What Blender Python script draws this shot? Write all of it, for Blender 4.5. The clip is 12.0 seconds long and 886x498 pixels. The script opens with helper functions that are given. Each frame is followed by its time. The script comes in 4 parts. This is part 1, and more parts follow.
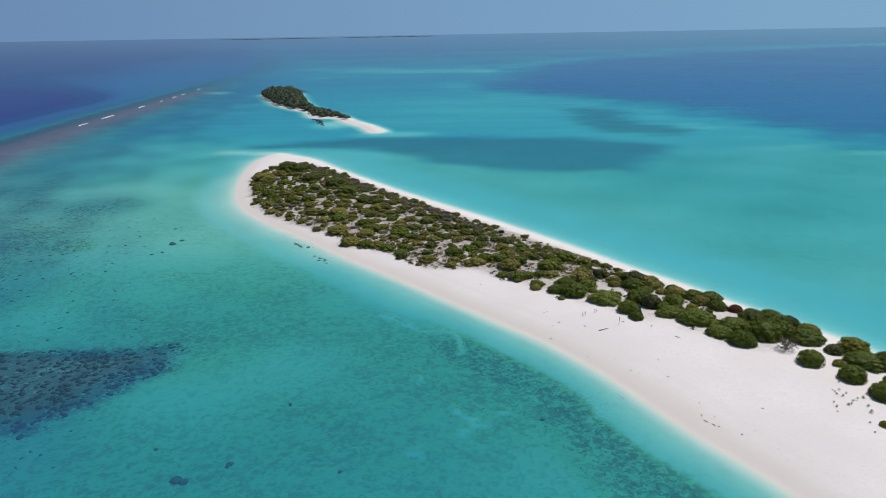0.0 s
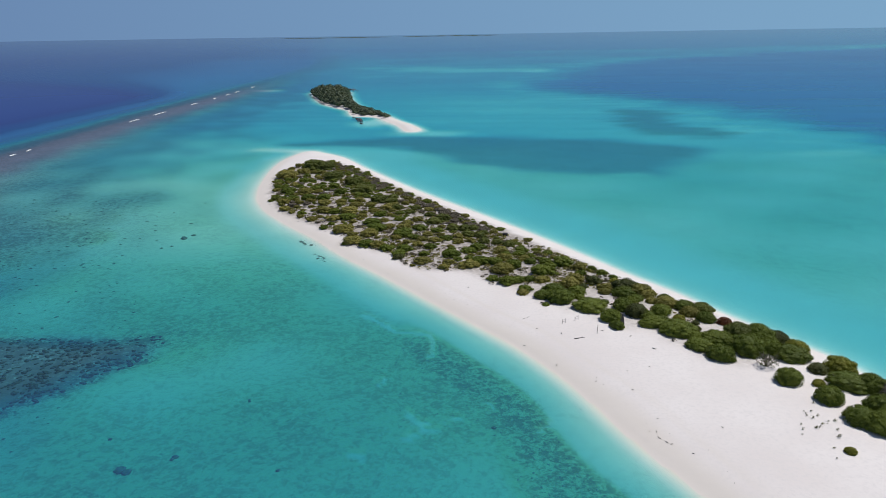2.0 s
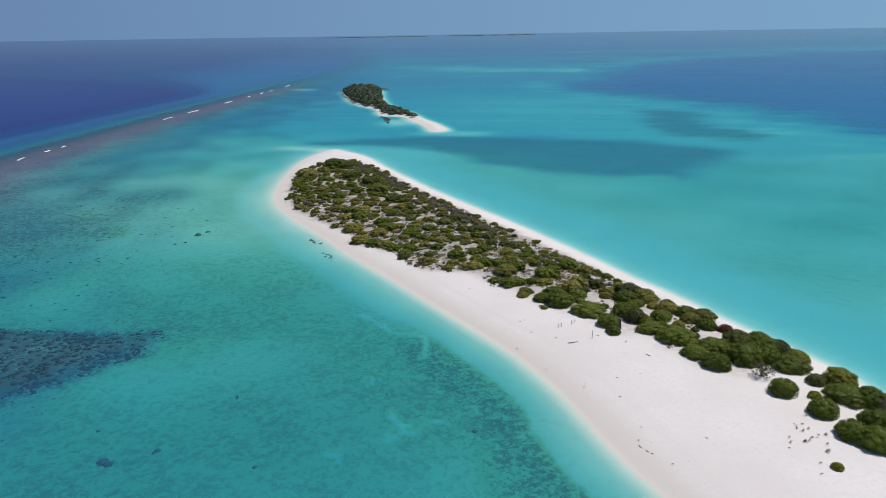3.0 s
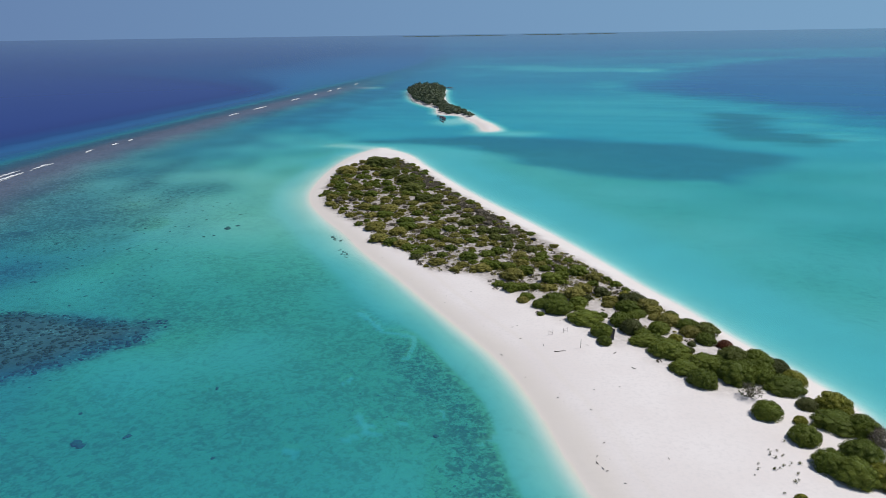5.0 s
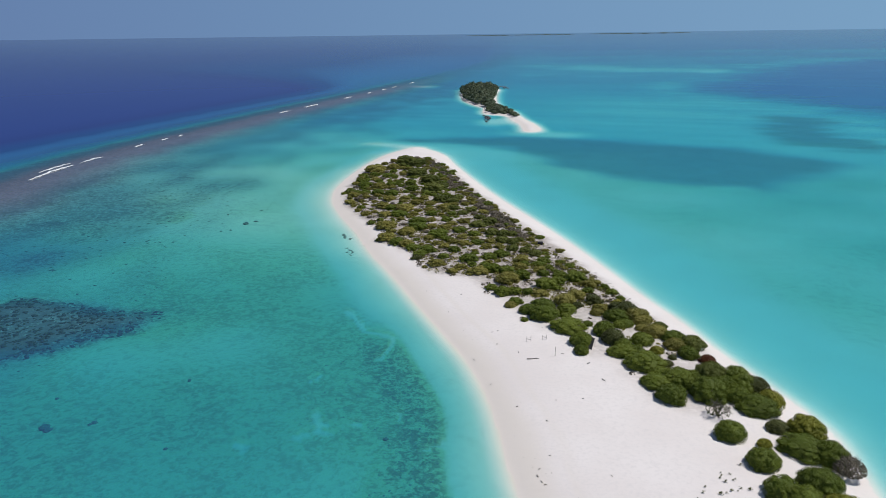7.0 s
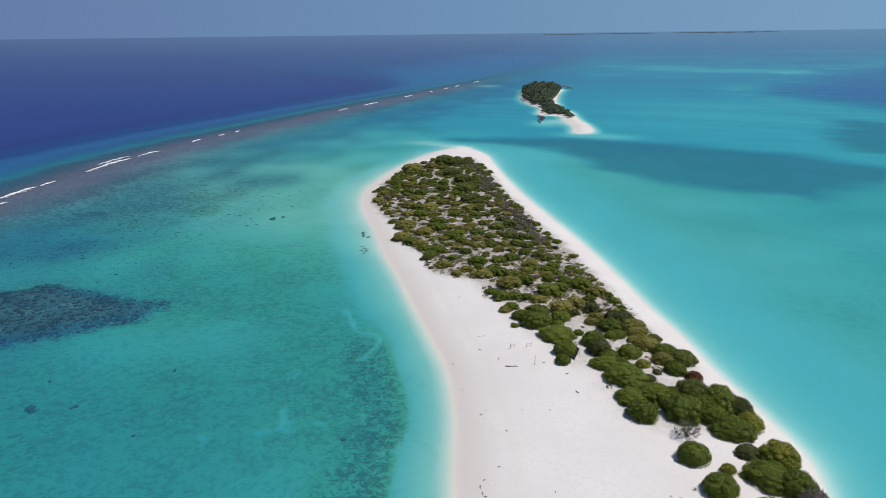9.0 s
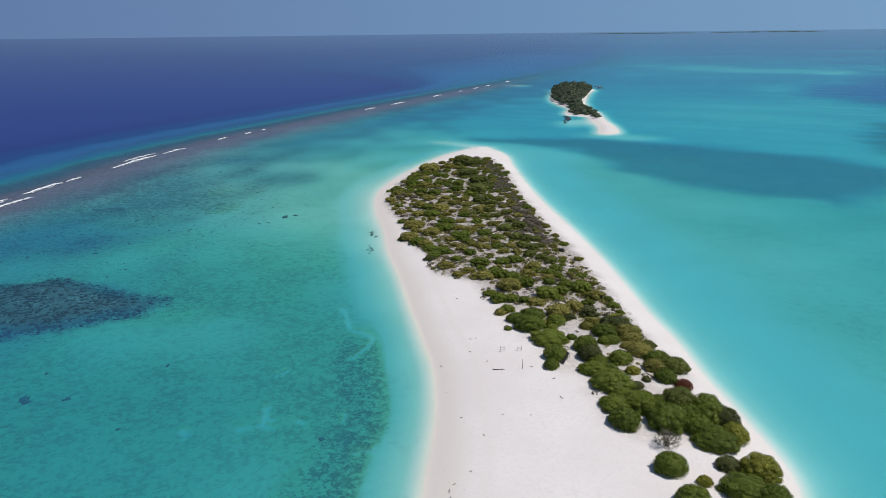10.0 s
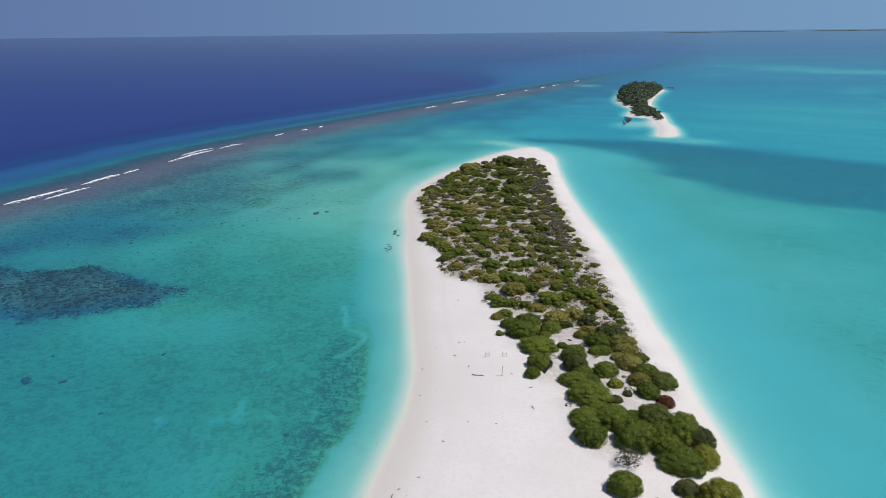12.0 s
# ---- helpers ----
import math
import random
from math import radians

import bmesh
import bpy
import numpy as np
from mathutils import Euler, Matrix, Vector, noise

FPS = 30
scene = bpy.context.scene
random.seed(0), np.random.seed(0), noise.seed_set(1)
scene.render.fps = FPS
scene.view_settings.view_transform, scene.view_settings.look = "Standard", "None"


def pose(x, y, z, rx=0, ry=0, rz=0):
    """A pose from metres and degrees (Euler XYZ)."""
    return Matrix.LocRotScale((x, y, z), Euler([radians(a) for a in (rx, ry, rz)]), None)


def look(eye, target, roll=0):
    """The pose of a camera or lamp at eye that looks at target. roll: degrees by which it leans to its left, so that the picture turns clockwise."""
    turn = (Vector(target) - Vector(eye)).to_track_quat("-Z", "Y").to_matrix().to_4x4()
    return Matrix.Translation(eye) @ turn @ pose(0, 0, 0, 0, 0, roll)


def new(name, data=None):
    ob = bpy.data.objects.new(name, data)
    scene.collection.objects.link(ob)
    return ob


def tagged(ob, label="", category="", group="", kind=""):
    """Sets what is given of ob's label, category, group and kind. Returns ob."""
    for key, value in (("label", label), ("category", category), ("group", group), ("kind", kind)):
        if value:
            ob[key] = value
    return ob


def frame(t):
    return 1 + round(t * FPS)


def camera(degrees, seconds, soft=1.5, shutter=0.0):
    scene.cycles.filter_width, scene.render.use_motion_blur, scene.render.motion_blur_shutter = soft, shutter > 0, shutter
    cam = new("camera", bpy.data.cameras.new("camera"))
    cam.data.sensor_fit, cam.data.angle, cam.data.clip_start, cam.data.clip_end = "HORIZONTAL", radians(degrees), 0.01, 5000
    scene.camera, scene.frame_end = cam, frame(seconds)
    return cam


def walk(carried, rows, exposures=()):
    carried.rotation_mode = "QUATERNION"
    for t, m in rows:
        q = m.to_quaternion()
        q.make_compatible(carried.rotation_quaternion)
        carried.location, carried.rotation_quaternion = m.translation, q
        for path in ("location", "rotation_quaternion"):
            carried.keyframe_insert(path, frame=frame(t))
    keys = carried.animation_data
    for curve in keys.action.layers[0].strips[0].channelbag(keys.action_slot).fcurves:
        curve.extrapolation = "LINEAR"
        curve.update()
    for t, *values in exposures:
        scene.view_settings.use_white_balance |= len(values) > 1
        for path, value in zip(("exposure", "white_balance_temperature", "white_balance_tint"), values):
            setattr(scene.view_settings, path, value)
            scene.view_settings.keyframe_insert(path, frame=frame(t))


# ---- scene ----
cam = camera(64.9, 12.0, 0.75)
# seconds, x, y, z, yaw, pitch, roll
PATH = [
    (0, -1.10, -0.91, 71.92, 1.10, -17.09, -0.96),
    (0.5, 3.97, -0.39, 71.93, 2.27, -17.09, -0.95),
    (1, 9.05, 0.22, 71.95, 3.42, -17.09, -0.95),
    (1.5, 14.12, 0.94, 71.97, 4.66, -17.09, -0.94),
    (2, 19.18, 1.78, 71.98, 6.11, -17.09, -0.92),
    (2.5, 24.23, 2.73, 72.00, 7.59, -17.09, -0.91),
    (3, 29.26, 3.80, 72.02, 9.25, -17.09, -0.90),
    (5, 49.07, 9.39, 72.10, 15.63, -17.09, -0.83),
    (5.5, 53.92, 11.13, 72.11, 16.95, -17.09, -0.81),
    (6, 58.72, 13.00, 72.13, 18.29, -17.09, -0.79),
    (6.5, 63.47, 15.01, 72.15, 19.69, -17.09, -0.77),
    (7, 68.15, 17.16, 72.17, 21.10, -17.10, -0.75),
    (9, 86.18, 27.04, 72.24, 27.28, -17.12, -0.69),
    (9.5, 90.50, 29.81, 72.25, 28.76, -17.12, -0.68),
    (10, 94.72, 32.70, 72.26, 30.26, -17.13, -0.67),
    (10.5, 98.85, 35.69, 72.28, 31.92, -17.14, -0.66),
    (11, 102.89, 38.77, 72.29, 33.52, -17.15, -0.66),
    (11.5, 106.83, 41.93, 72.30, 35.05, -17.16, -0.66),
    (12, 110.67, 45.18, 72.31, 36.72, -17.17, -0.66),
]


def heading(x, y, z, yaw, pitch, roll):
    a, b = radians(yaw), radians(pitch)
    way = Vector((-math.sin(a) * math.cos(b), math.cos(a) * math.cos(b), math.sin(b)))
    return look((x, y, z), Vector((x, y, z)) + way, roll)


walk(cam, [(row[0], heading(*row[1:])) for row in PATH])

# ---- daylight ----
SUN_UP, SUN_AZIMUTH = 58.0, 62.0  # degrees above the sea, degrees from +y towards +x
world = bpy.data.worlds.new("tropical_sky")
scene.world = world
world.use_nodes = True
wn, wl = world.node_tree.nodes, world.node_tree.links
sky = wn.new("ShaderNodeTexSky")
sky.sky_type, sky.sun_disc = "NISHITA", False
sky.sun_elevation, sky.sun_rotation = radians(SUN_UP), radians(SUN_AZIMUTH)
sky.air_density, sky.dust_density, sky.ozone_density, sky.altitude = 1.0, 0.6, 3.0, 0
SKY_STRENGTH = 0.06
# grey-blue sea haze low over the horizon, the same all round
way = wn.new("ShaderNodeTexCoord")
split = wn.new("ShaderNodeSeparateXYZ")
wl.new(way.outputs["Generated"], split.inputs[0])
low = wn.new("ShaderNodeMapRange")
low.interpolation_type = "SMOOTHSTEP"
low.inputs[1].default_value, low.inputs[2].default_value = 0.16, 0.60
wl.new(split.outputs[2], low.inputs[0])
haze_mix = wn.new("ShaderNodeMix")
haze_mix.data_type = "RGBA"
# the haze glows more on the sun's side
toward = wn.new("ShaderNodeVectorMath")
toward.operation = "DOT_PRODUCT"
toward.inputs[1].default_value = (math.sin(radians(SUN_AZIMUTH)), math.cos(radians(SUN_AZIMUTH)), 0)
wl.new(way.outputs["Generated"], toward.inputs[0])
side = wn.new("ShaderNodeMapRange")
side.inputs[1].default_value, side.inputs[2].default_value = -1.0, 1.0
wl.new(toward.outputs["Value"], side.inputs[0])
tint = wn.new("ShaderNodeMix")
tint.data_type = "RGBA"
tint.inputs[6].default_value = (0.098 / SKY_STRENGTH, 0.146 / SKY_STRENGTH, 0.335 / SKY_STRENGTH, 1)
tint.inputs[7].default_value = (0.215 / SKY_STRENGTH, 0.400 / SKY_STRENGTH, 0.590 / SKY_STRENGTH, 1)
wl.new(side.outputs[0], tint.inputs[0]), wl.new(tint.outputs[2], haze_mix.inputs[6])
wl.new(low.outputs[0], haze_mix.inputs[0]), wl.new(sky.outputs[0], haze_mix.inputs[7])
wl.new(haze_mix.outputs[2], wn["Background"].inputs[0])
wn["Background"].inputs[1].default_value = SKY_STRENGTH

sun = new("sun", bpy.data.lights.new("sun", "SUN"))
sun.data.energy, sun.data.angle, sun.data.color = 3.2, radians(0.53), (1.0, 0.955, 0.90)
su, sa = radians(SUN_UP), radians(SUN_AZIMUTH)
SUN_WAY = Vector((math.sin(sa) * math.cos(su), math.cos(sa) * math.cos(su), math.sin(su)))
sun.matrix_world = look(SUN_WAY * 300, (0, 0, 0))
scene.view_settings.exposure = 0.0


# ---- materials ----
class Mat:
    """A node material with short ways to add and join nodes."""

    def __init__(self, name):
        self.m = bpy.data.materials.new(name)
        self.m.use_nodes = True
        self.n, self.l = self.m.node_tree.nodes, self.m.node_tree.links
        self.bsdf, self.out = self.n["Principled BSDF"], self.n["Material Output"]

    def put(self, socket, value):
        if isinstance(value, bpy.types.NodeSocket):
            self.l.new(value, socket)
        elif value is not None:
            socket.default_value = value

    def math(self, op, a, b=None, clamp=False):
        node = self.n.new("ShaderNodeMath")
        node.operation, node.use_clamp = op, clamp
        self.put(node.inputs[0], a), self.put(node.inputs[1], b)
        return node.outputs[0]

    def place(self, scale=(1, 1, 1)):
        geo, mapping = self.n.new("ShaderNodeNewGeometry"), self.n.new("ShaderNodeMapping")
        self.l.new(geo.outputs["Position"], mapping.inputs[0])
        mapping.inputs["Scale"].default_value = scale
        return mapping.outputs[0]

    def noise(self, scale, detail=4.0, rough=0.55, where=None, warp=0.0):
        node = self.n.new("ShaderNodeTexNoise")
        self.put(node.inputs["Vector"], where if where is not None else self.place())
        node.inputs["Scale"].default_value, node.inputs["Detail"].default_value = scale, detail
        node.inputs["Roughness"].default_value, node.inputs["Distortion"].default_value = rough, warp
        return node.outputs[0]

    def ramp(self, fac, *stops):
        node = self.n.new("ShaderNodeValToRGB")
        self.put(node.inputs[0], fac)
        while len(node.color_ramp.elements) < len(stops):
            node.color_ramp.elements.new(0.5)
        for e, (p, c) in zip(node.color_ramp.elements, stops):
            e.position, e.color = p, (*c, 1) if not isinstance(c, (int, float)) else (c, c, c, 1)
        return node.outputs[0]

    def span(self, value, a, b):
        node = self.n.new("ShaderNodeMapRange")
        node.interpolation_type = "SMOOTHSTEP"
        self.put(node.inputs[0], value), self.put(node.inputs[1], a), self.put(node.inputs[2], b)
        return node.outputs[0]

    def mix(self, fac, a, b, kind="MIX"):
        node = self.n.new("ShaderNodeMix")
        node.data_type, node.blend_type = "RGBA", kind
        self.put(node.inputs[0], fac)
        for s, v in ((node.inputs[6], a), (node.inputs[7], b)):
            self.put(s, (*v, 1) if isinstance(v, tuple) and len(v) == 3 else v)
        return node.outputs[2]

    def attr(self, name):
        node = self.n.new("ShaderNodeAttribute")
        node.attribute_name = name
        return node.outputs["Fac"]

    def bump(self, height, strength, distance=0.1):
        node = self.n.new("ShaderNodeBump")
        node.inputs["Strength"].default_value, node.inputs["Distance"].default_value = strength, distance
        self.put(node.inputs["Height"], height)
        return node.outputs[0]

    def done(self, colour, rough, normal=None, spec=None):
        self.put(self.bsdf.inputs["Base Color"], (*colour, 1) if isinstance(colour, tuple) else colour)
        self.put(self.bsdf.inputs["Roughness"], rough)
        self.put(self.bsdf.inputs["Normal"], normal)
        self.put(self.bsdf.inputs["Specular IOR Level"], spec)
        return self.m


def ground_material():
    m = Mat("coral_sand")
    fine, broad = m.noise(1.4, 6), m.noise(0.05, 4)
    sand = m.mix(m.span(broad, 0.3, 0.7), (0.765, 0.710, 0.685), (0.815, 0.770, 0.750))
    sand = m.mix(m.span(fine, 0.4, 0.85), sand, (0.725, 0.685, 0.668))
    # damp beige sand along the waterline
    wet = m.math("MULTIPLY", m.attr("wet"), m.math("ADD", 0.65, m.math("MULTIPLY", m.noise(0.12, 5), 0.6)), True)
    sand = m.mix(wet, sand, (0.74, 0.685, 0.63))
    # leaf litter and dead vine between the shrubs
    litter = m.math("MULTIPLY", m.attr("litter"), m.span(m.noise(0.55, 7, 0.7), 0.31, 0.50), True)
    brown = m.ramp(m.noise(0.9, 5), (0.3, (0.21, 0.185, 0.16)), (0.5, (0.37, 0.33, 0.30)), (0.75, (0.53, 0.485, 0.46)))
    sand = m.mix(m.math("MULTIPLY", litter, 0.95), sand, brown)
    # living coral and weed on the bed; fine mottle also paints in ripple light
    skew = m.place((1.0, 1.0, 1.0))
    big, mid, small = m.noise(0.07, 4, 0.6), m.noise(0.45, 5, 0.62, skew, 0.5), m.noise(1.8, 6, 0.72, None, 0.5)
    clump = m.noise(0.85, 3, 0.5, None, 0.8)
    blend = m.math("ADD", m.math("MULTIPLY", big, 0.14), m.math("ADD", m.math("MULTIPLY", mid, 0.28), m.math("ADD", m.math("MULTIPLY", clump, 0.30), m.math("MULTIPLY", small, 0.28))))
    cover = m.attr("cover")
    edge = m.math("SUBTRACT", 0.555, m.math("MULTIPLY", cover, 0.10))
    weed = m.span(blend, m.math("SUBTRACT", edge, 0.055), m.math("ADD", edge, 0.055))
    weed = m.math("MULTIPLY", weed, m.math("MINIMUM", m.math("MULTIPLY", cover, 1.2), m.math("ADD", 0.72, m.math("MULTIPLY", cover, 0.14))), True)
    film = m.math("MULTIPLY", m.span(cover, 0.03, 0.45), m.math("ADD", 0.45, m.math("MULTIPLY", m.noise(2.6, 4, 0.65), 0.9)), True)
    film = m.math("MULTIPLY", film, m.math("SUBTRACT", 1.0, m.attr("flat")), True)
    sand = m.mix(film, sand, (0.54, 0.57, 0.335))
    sand = m.mix(m.math("MULTIPLY", m.attr("flat"), 0.95), sand, (0.205, 0.145, 0.225))
    dark = m.ramp(m.noise(0.8, 6, 0.65), (0.3, (0.05, 0.06, 0.05)), (0.5, (0.13, 0.12, 0.10)), (0.7, (0.24, 0.21, 0.17)))
    dark = m.mix(m.attr("flat"), dark, m.ramp(m.noise(0.25, 6, 0.7), (0.3, (0.085, 0.058, 0.095)), (0.7, (0.19, 0.135, 0.19))))
    colour = m.mix(m.math("MULTIPLY", weed, 0.92), sand, dark)
    height = m.math("ADD", m.math("MULTIPLY", m.noise(0.5, 6), 0.8), m.math("MULTIPLY", m.noise(4.0, 5), 0.2))
    return m.done(colour, 0.9, m.bump(height, 0.22, 0.2), 0.2)


def water_material():
    m = Mat("clear_sea_water")
    depth = m.math("MAXIMUM", m.attr("depth"), 0.0)
    comb = m.n.new("ShaderNodeCombineColor")
    for k, keep in enumerate(WATER_KEEP):  # share of each colour that one metre lets through
        m.put(comb.inputs[k], m.math("POWER", keep, depth))
    clear = m.n.new("ShaderNodeBsdfTransparent")
    m.put(clear.inputs[0], comb.outputs[0])
    haze = m.n.new("ShaderNodeBsdfDiffuse")
    m.put(haze.inputs[0], m.ramp(m.math("DIVIDE", depth, 40.0), *WATER_BLUE))
    body = m.n.new("ShaderNodeMixShader")
    m.put(body.inputs[0], m.math("SUBTRACT", 1.0, m.math("POWER", WATER_MURK, depth)))
    m.l.new(clear.outputs[0], body.inputs[1]), m.l.new(haze.outputs[0], body.inputs[2])
    ripple = m.math("ADD", m.noise(0.35, 4, 0.6), m.math("MULTIPLY", m.noise(1.3, 3, 0.6), 0.5))
    up = m.n.new("ShaderNodeCombineXYZ")
    up.inputs[2].default_value = 1.0
    normal = m.bump(ripple, 0.06, 0.3)
    gloss = m.n.new("ShaderNodeBsdfGlossy")
    gloss.distribution = "MULTI_GGX"
    gloss.inputs["Roughness"].default_value = 0.07
    m.put(gloss.inputs["Normal"], normal)
    fresnel = m.n.new("ShaderNodeFresnel")
    fresnel.inputs[0].default_value = 1.33
    m.put(fresnel.inputs["Normal"], up.outputs[0])
    final = m.n.new("ShaderNodeMixShader")
    m.put(final.inputs[0], m.math("ADD", m.math("MULTIPLY", m.math("POWER", fresnel.outputs[0], 3.6), 0.74), m.math("MULTIPLY", fresnel.outputs[0], 0.14), True))
    m.l.new(body.outputs[0], final.inputs[1]), m.l.new(gloss.outputs[0], final.inputs[2])
    m.l.new(final.outputs[0], m.out.inputs[0])
    m.n.remove(m.bsdf)
    return m.m


WATER_KEEP = (0.685, 0.931, 0.945)
# mid-depth blues run bright: air haze over far water is put into this colour
WATER_BLUE = ((0.0, (0.14, 0.27, 0.40)), (0.15, (0.08, 0.28, 0.64)), (0.34, (0.055, 0.25, 0.60)), (0.55, (0.026, 0.10, 0.32)), (1.0, (0.026, 0.055, 0.228)))
WATER_MURK = 0.955


def leaf_material(name, dark, mid, light, rough=0.5):
    m = Mat(name)
    info = m.n.new("ShaderNodeObjectInfo")
    geo = m.n.new("ShaderNodeNewGeometry")
    tone = m.math("ADD", m.math("MULTIPLY", geo.outputs["Random Per Island"], 0.5), m.math("MULTIPLY", info.outputs["Random"], 0.5))
    patch = m.noise(0.5, 3)
    tone = m.math("ADD", m.math("MULTIPLY", tone, 0.7), m.math("MULTIPLY", patch, 0.4))
    colour = m.ramp(tone, (0.15, dark), (0.48, mid), (0.86, light))
    m.done(colour, rough, m.bump(m.noise(9.0, 3), 0.4, 0.05), 0.15)
    lit = m.n.new("ShaderNodeBsdfTranslucent")
    m.put(lit.inputs[0], m.mix(0.5, colour, (0.20, 0.24, 0.03)))
    leaf = m.n.new("ShaderNodeMixShader")
    leaf.inputs[0].default_value = 0.15
    m.l.new(m.bsdf.outputs[0], leaf.inputs[1]), m.l.new(lit.outputs[0], leaf.inputs[2])
    m.l.new(leaf.outputs[0], m.out.inputs[0])
    return m.m


def plain_material(name, a, b, scale, rough=0.85, bump=0.4):
    m = Mat(name)
    n = m.noise(scale, 6, 0.65)
    return m.done(m.ramp(n, (0.3, a), (0.7, b)), rough, m.bump(n, bump, 0.05), 0.25)


GROUND, WATER = ground_material(), water_material()
LEAF_GREEN = leaf_material("green_shrub_leaves", (0.069, 0.098, 0.015), (0.124, 0.165, 0.022), (0.208, 0.248, 0.038))
LEAF_OLIVE = leaf_material("olive_shrub_leaves", (0.140, 0.134, 0.032), (0.235, 0.220, 0.050), (0.35, 0.315, 0.084))
LEAF_DEEP = leaf_material("deep_green_shrub_leaves", (0.075, 0.093, 0.022), (0.130, 0.152, 0.034), (0.20, 0.22, 0.05))
LEAF_LIME = leaf_material("yellow_green_shrub_leaves", (0.13, 0.14, 0.018), (0.23, 0.235, 0.030), (0.35, 0.34, 0.06))
LEAF_GREY = leaf_material("grey_green_shrub_leaves", (0.045, 0.055, 0.018), (0.080, 0.093, 0.028), (0.14, 0.15, 0.05))
LEAF_RED = leaf_material("rust_red_shrub_leaves", (0.09, 0.028, 0.015), (0.16, 0.05, 0.025), (0.22, 0.09, 0.04))
LEAF_DRY = leaf_material("dry_brown_shrub_leaves", (0.11, 0.092, 0.072), (0.18, 0.155, 0.122), (0.27, 0.235, 0.19), 0.8)
# lightened and kept to a narrow range: distance haze put into the leaf colour
LEAF_FAR = leaf_material("dark_woodland_leaves", (0.055, 0.073, 0.045), (0.072, 0.095, 0.055), (0.095, 0.12, 0.068))
BARK = plain_material("weathered_bark", (0.13, 0.11, 0.09), (0.27, 0.24, 0.21), 5.0)
GREY_WOOD = plain_material("sun_bleached_wood", (0.22, 0.20, 0.18), (0.42, 0.39, 0.36), 6.0)
PALE_WOOD = plain_material("pale_driftwood", (0.42, 0.38, 0.36), (0.60, 0.56, 0.53), 6.0)
TARP = plain_material("dark_tarpaulin", (0.022, 0.022, 0.026), (0.05, 0.05, 0.055), 2.0, 0.55, 0.3)
DARK_WOOD = plain_material("dark_driftwood", (0.05, 0.045, 0.04), (0.13, 0.11, 0.10), 6.0)
CORAL_ROCK = plain_material("weed_grown_coral_rock", (0.08, 0.085, 0.075), (0.26, 0.24, 0.20), 1.5, 0.9, 0.8)
CORAL_DARK = plain_material("dark_living_coral", (0.04, 0.035, 0.04), (0.14, 0.11, 0.115), 1.5, 0.9, 0.8)
CORAL_PALE = plain_material("pale_coral_rubble", (0.17, 0.18, 0.17), (0.36, 0.36, 0.33), 1.5, 0.9, 0.8)
FOAM = plain_material("white_sea_foam", (0.70, 0.72, 0.74), (0.82, 0.83, 0.84), 1.2, 0.6, 0.6)


# ---- tools for building ----
def mesh_from(name, verts, faces, materials, index=None, smooth=False):
    me = bpy.data.meshes.new(name)
    me.from_pydata(verts, [], faces)
    for mat in materials:
        me.materials.append(mat)
    if index is not None:
        me.polygons.foreach_set("material_index", index)
    me.polygons.foreach_set("use_smooth", [smooth] * len(me.polygons))
    me.update()
    return me


def part(name, me, parent, label=""):
    ob = new(name, me)
    ob.parent = parent
    if label:
        ob["label"] = label
    return ob


def spline(points, closed, step=12):
    """Points along a smooth line through the given ones."""
    p, n, out = [np.array(q, float) for q in points], len(points), []
    for i in range(n if closed else n - 1):
        a, b, c, d = (p[(i + k) % n] if closed else p[min(max(i + k, 0), n - 1)] for k in (-1, 0, 1, 2))
        for s in np.linspace(0, 1, step, endpoint=False):
            out.append(0.5 * (2 * b + (c - a) * s + (2 * a - 5 * b + 4 * c - d) * s * s + (3 * b - a - 3 * c + d) * s ** 3))
    if not closed:
        out.append(p[-1])
    return np.array(out)


def line_distance(x, y, line, closed):
    """Distance from each place to a line, and the side: positive inside a ring, or left of an open line."""
    q = np.vstack([line, line[:1]]) if closed else line
    best, side, inside = np.full(x.shape, 1e18), np.zeros(x.shape), np.zeros(x.shape, bool)
    for (ax, ay), (bx, by) in zip(q[:-1], q[1:]):
        dx, dy = bx - ax, by - ay
        s = np.clip(((x - ax) * dx + (y - ay) * dy) / (dx * dx + dy * dy + 1e-12), 0, 1)
        d = (x - ax - s * dx) ** 2 + (y - ay - s * dy) ** 2
        near = d < best
        best = np.where(near, d, best)
        if closed:
            cross = (ay > y) != (by > y)
            inside ^= cross & (x < ax + (y - ay) * dx / (dy if dy else 1e-12))
        else:
            side = np.where(near, np.sign(dx * (y - ay) - dy * (x - ax)), side)
    best = np.sqrt(best)
    return np.where(inside, best, -best) if closed else best * np.where(side == 0, 1, side)


def ease(v, a, b):
    s = np.clip((v - a) / (b - a), 0, 1)
    return s * s * (3 - 2 * s)


def wave_noise(x, y, size, seed):
    """Smooth uneven field of about -1 to 1."""
    r, out = np.random.RandomState(seed), 0
    for k in range(9):
        a, f = r.uniform(0, 2 * math.pi), r.uniform(0.6, 2.2) / size
        out = out + np.sin((x * math.cos(a) + y * math.sin(a)) * f * 2 * math.pi / 2 + r.uniform(0, 7)) * r.uniform(0.5, 1)
    return out / 4.0


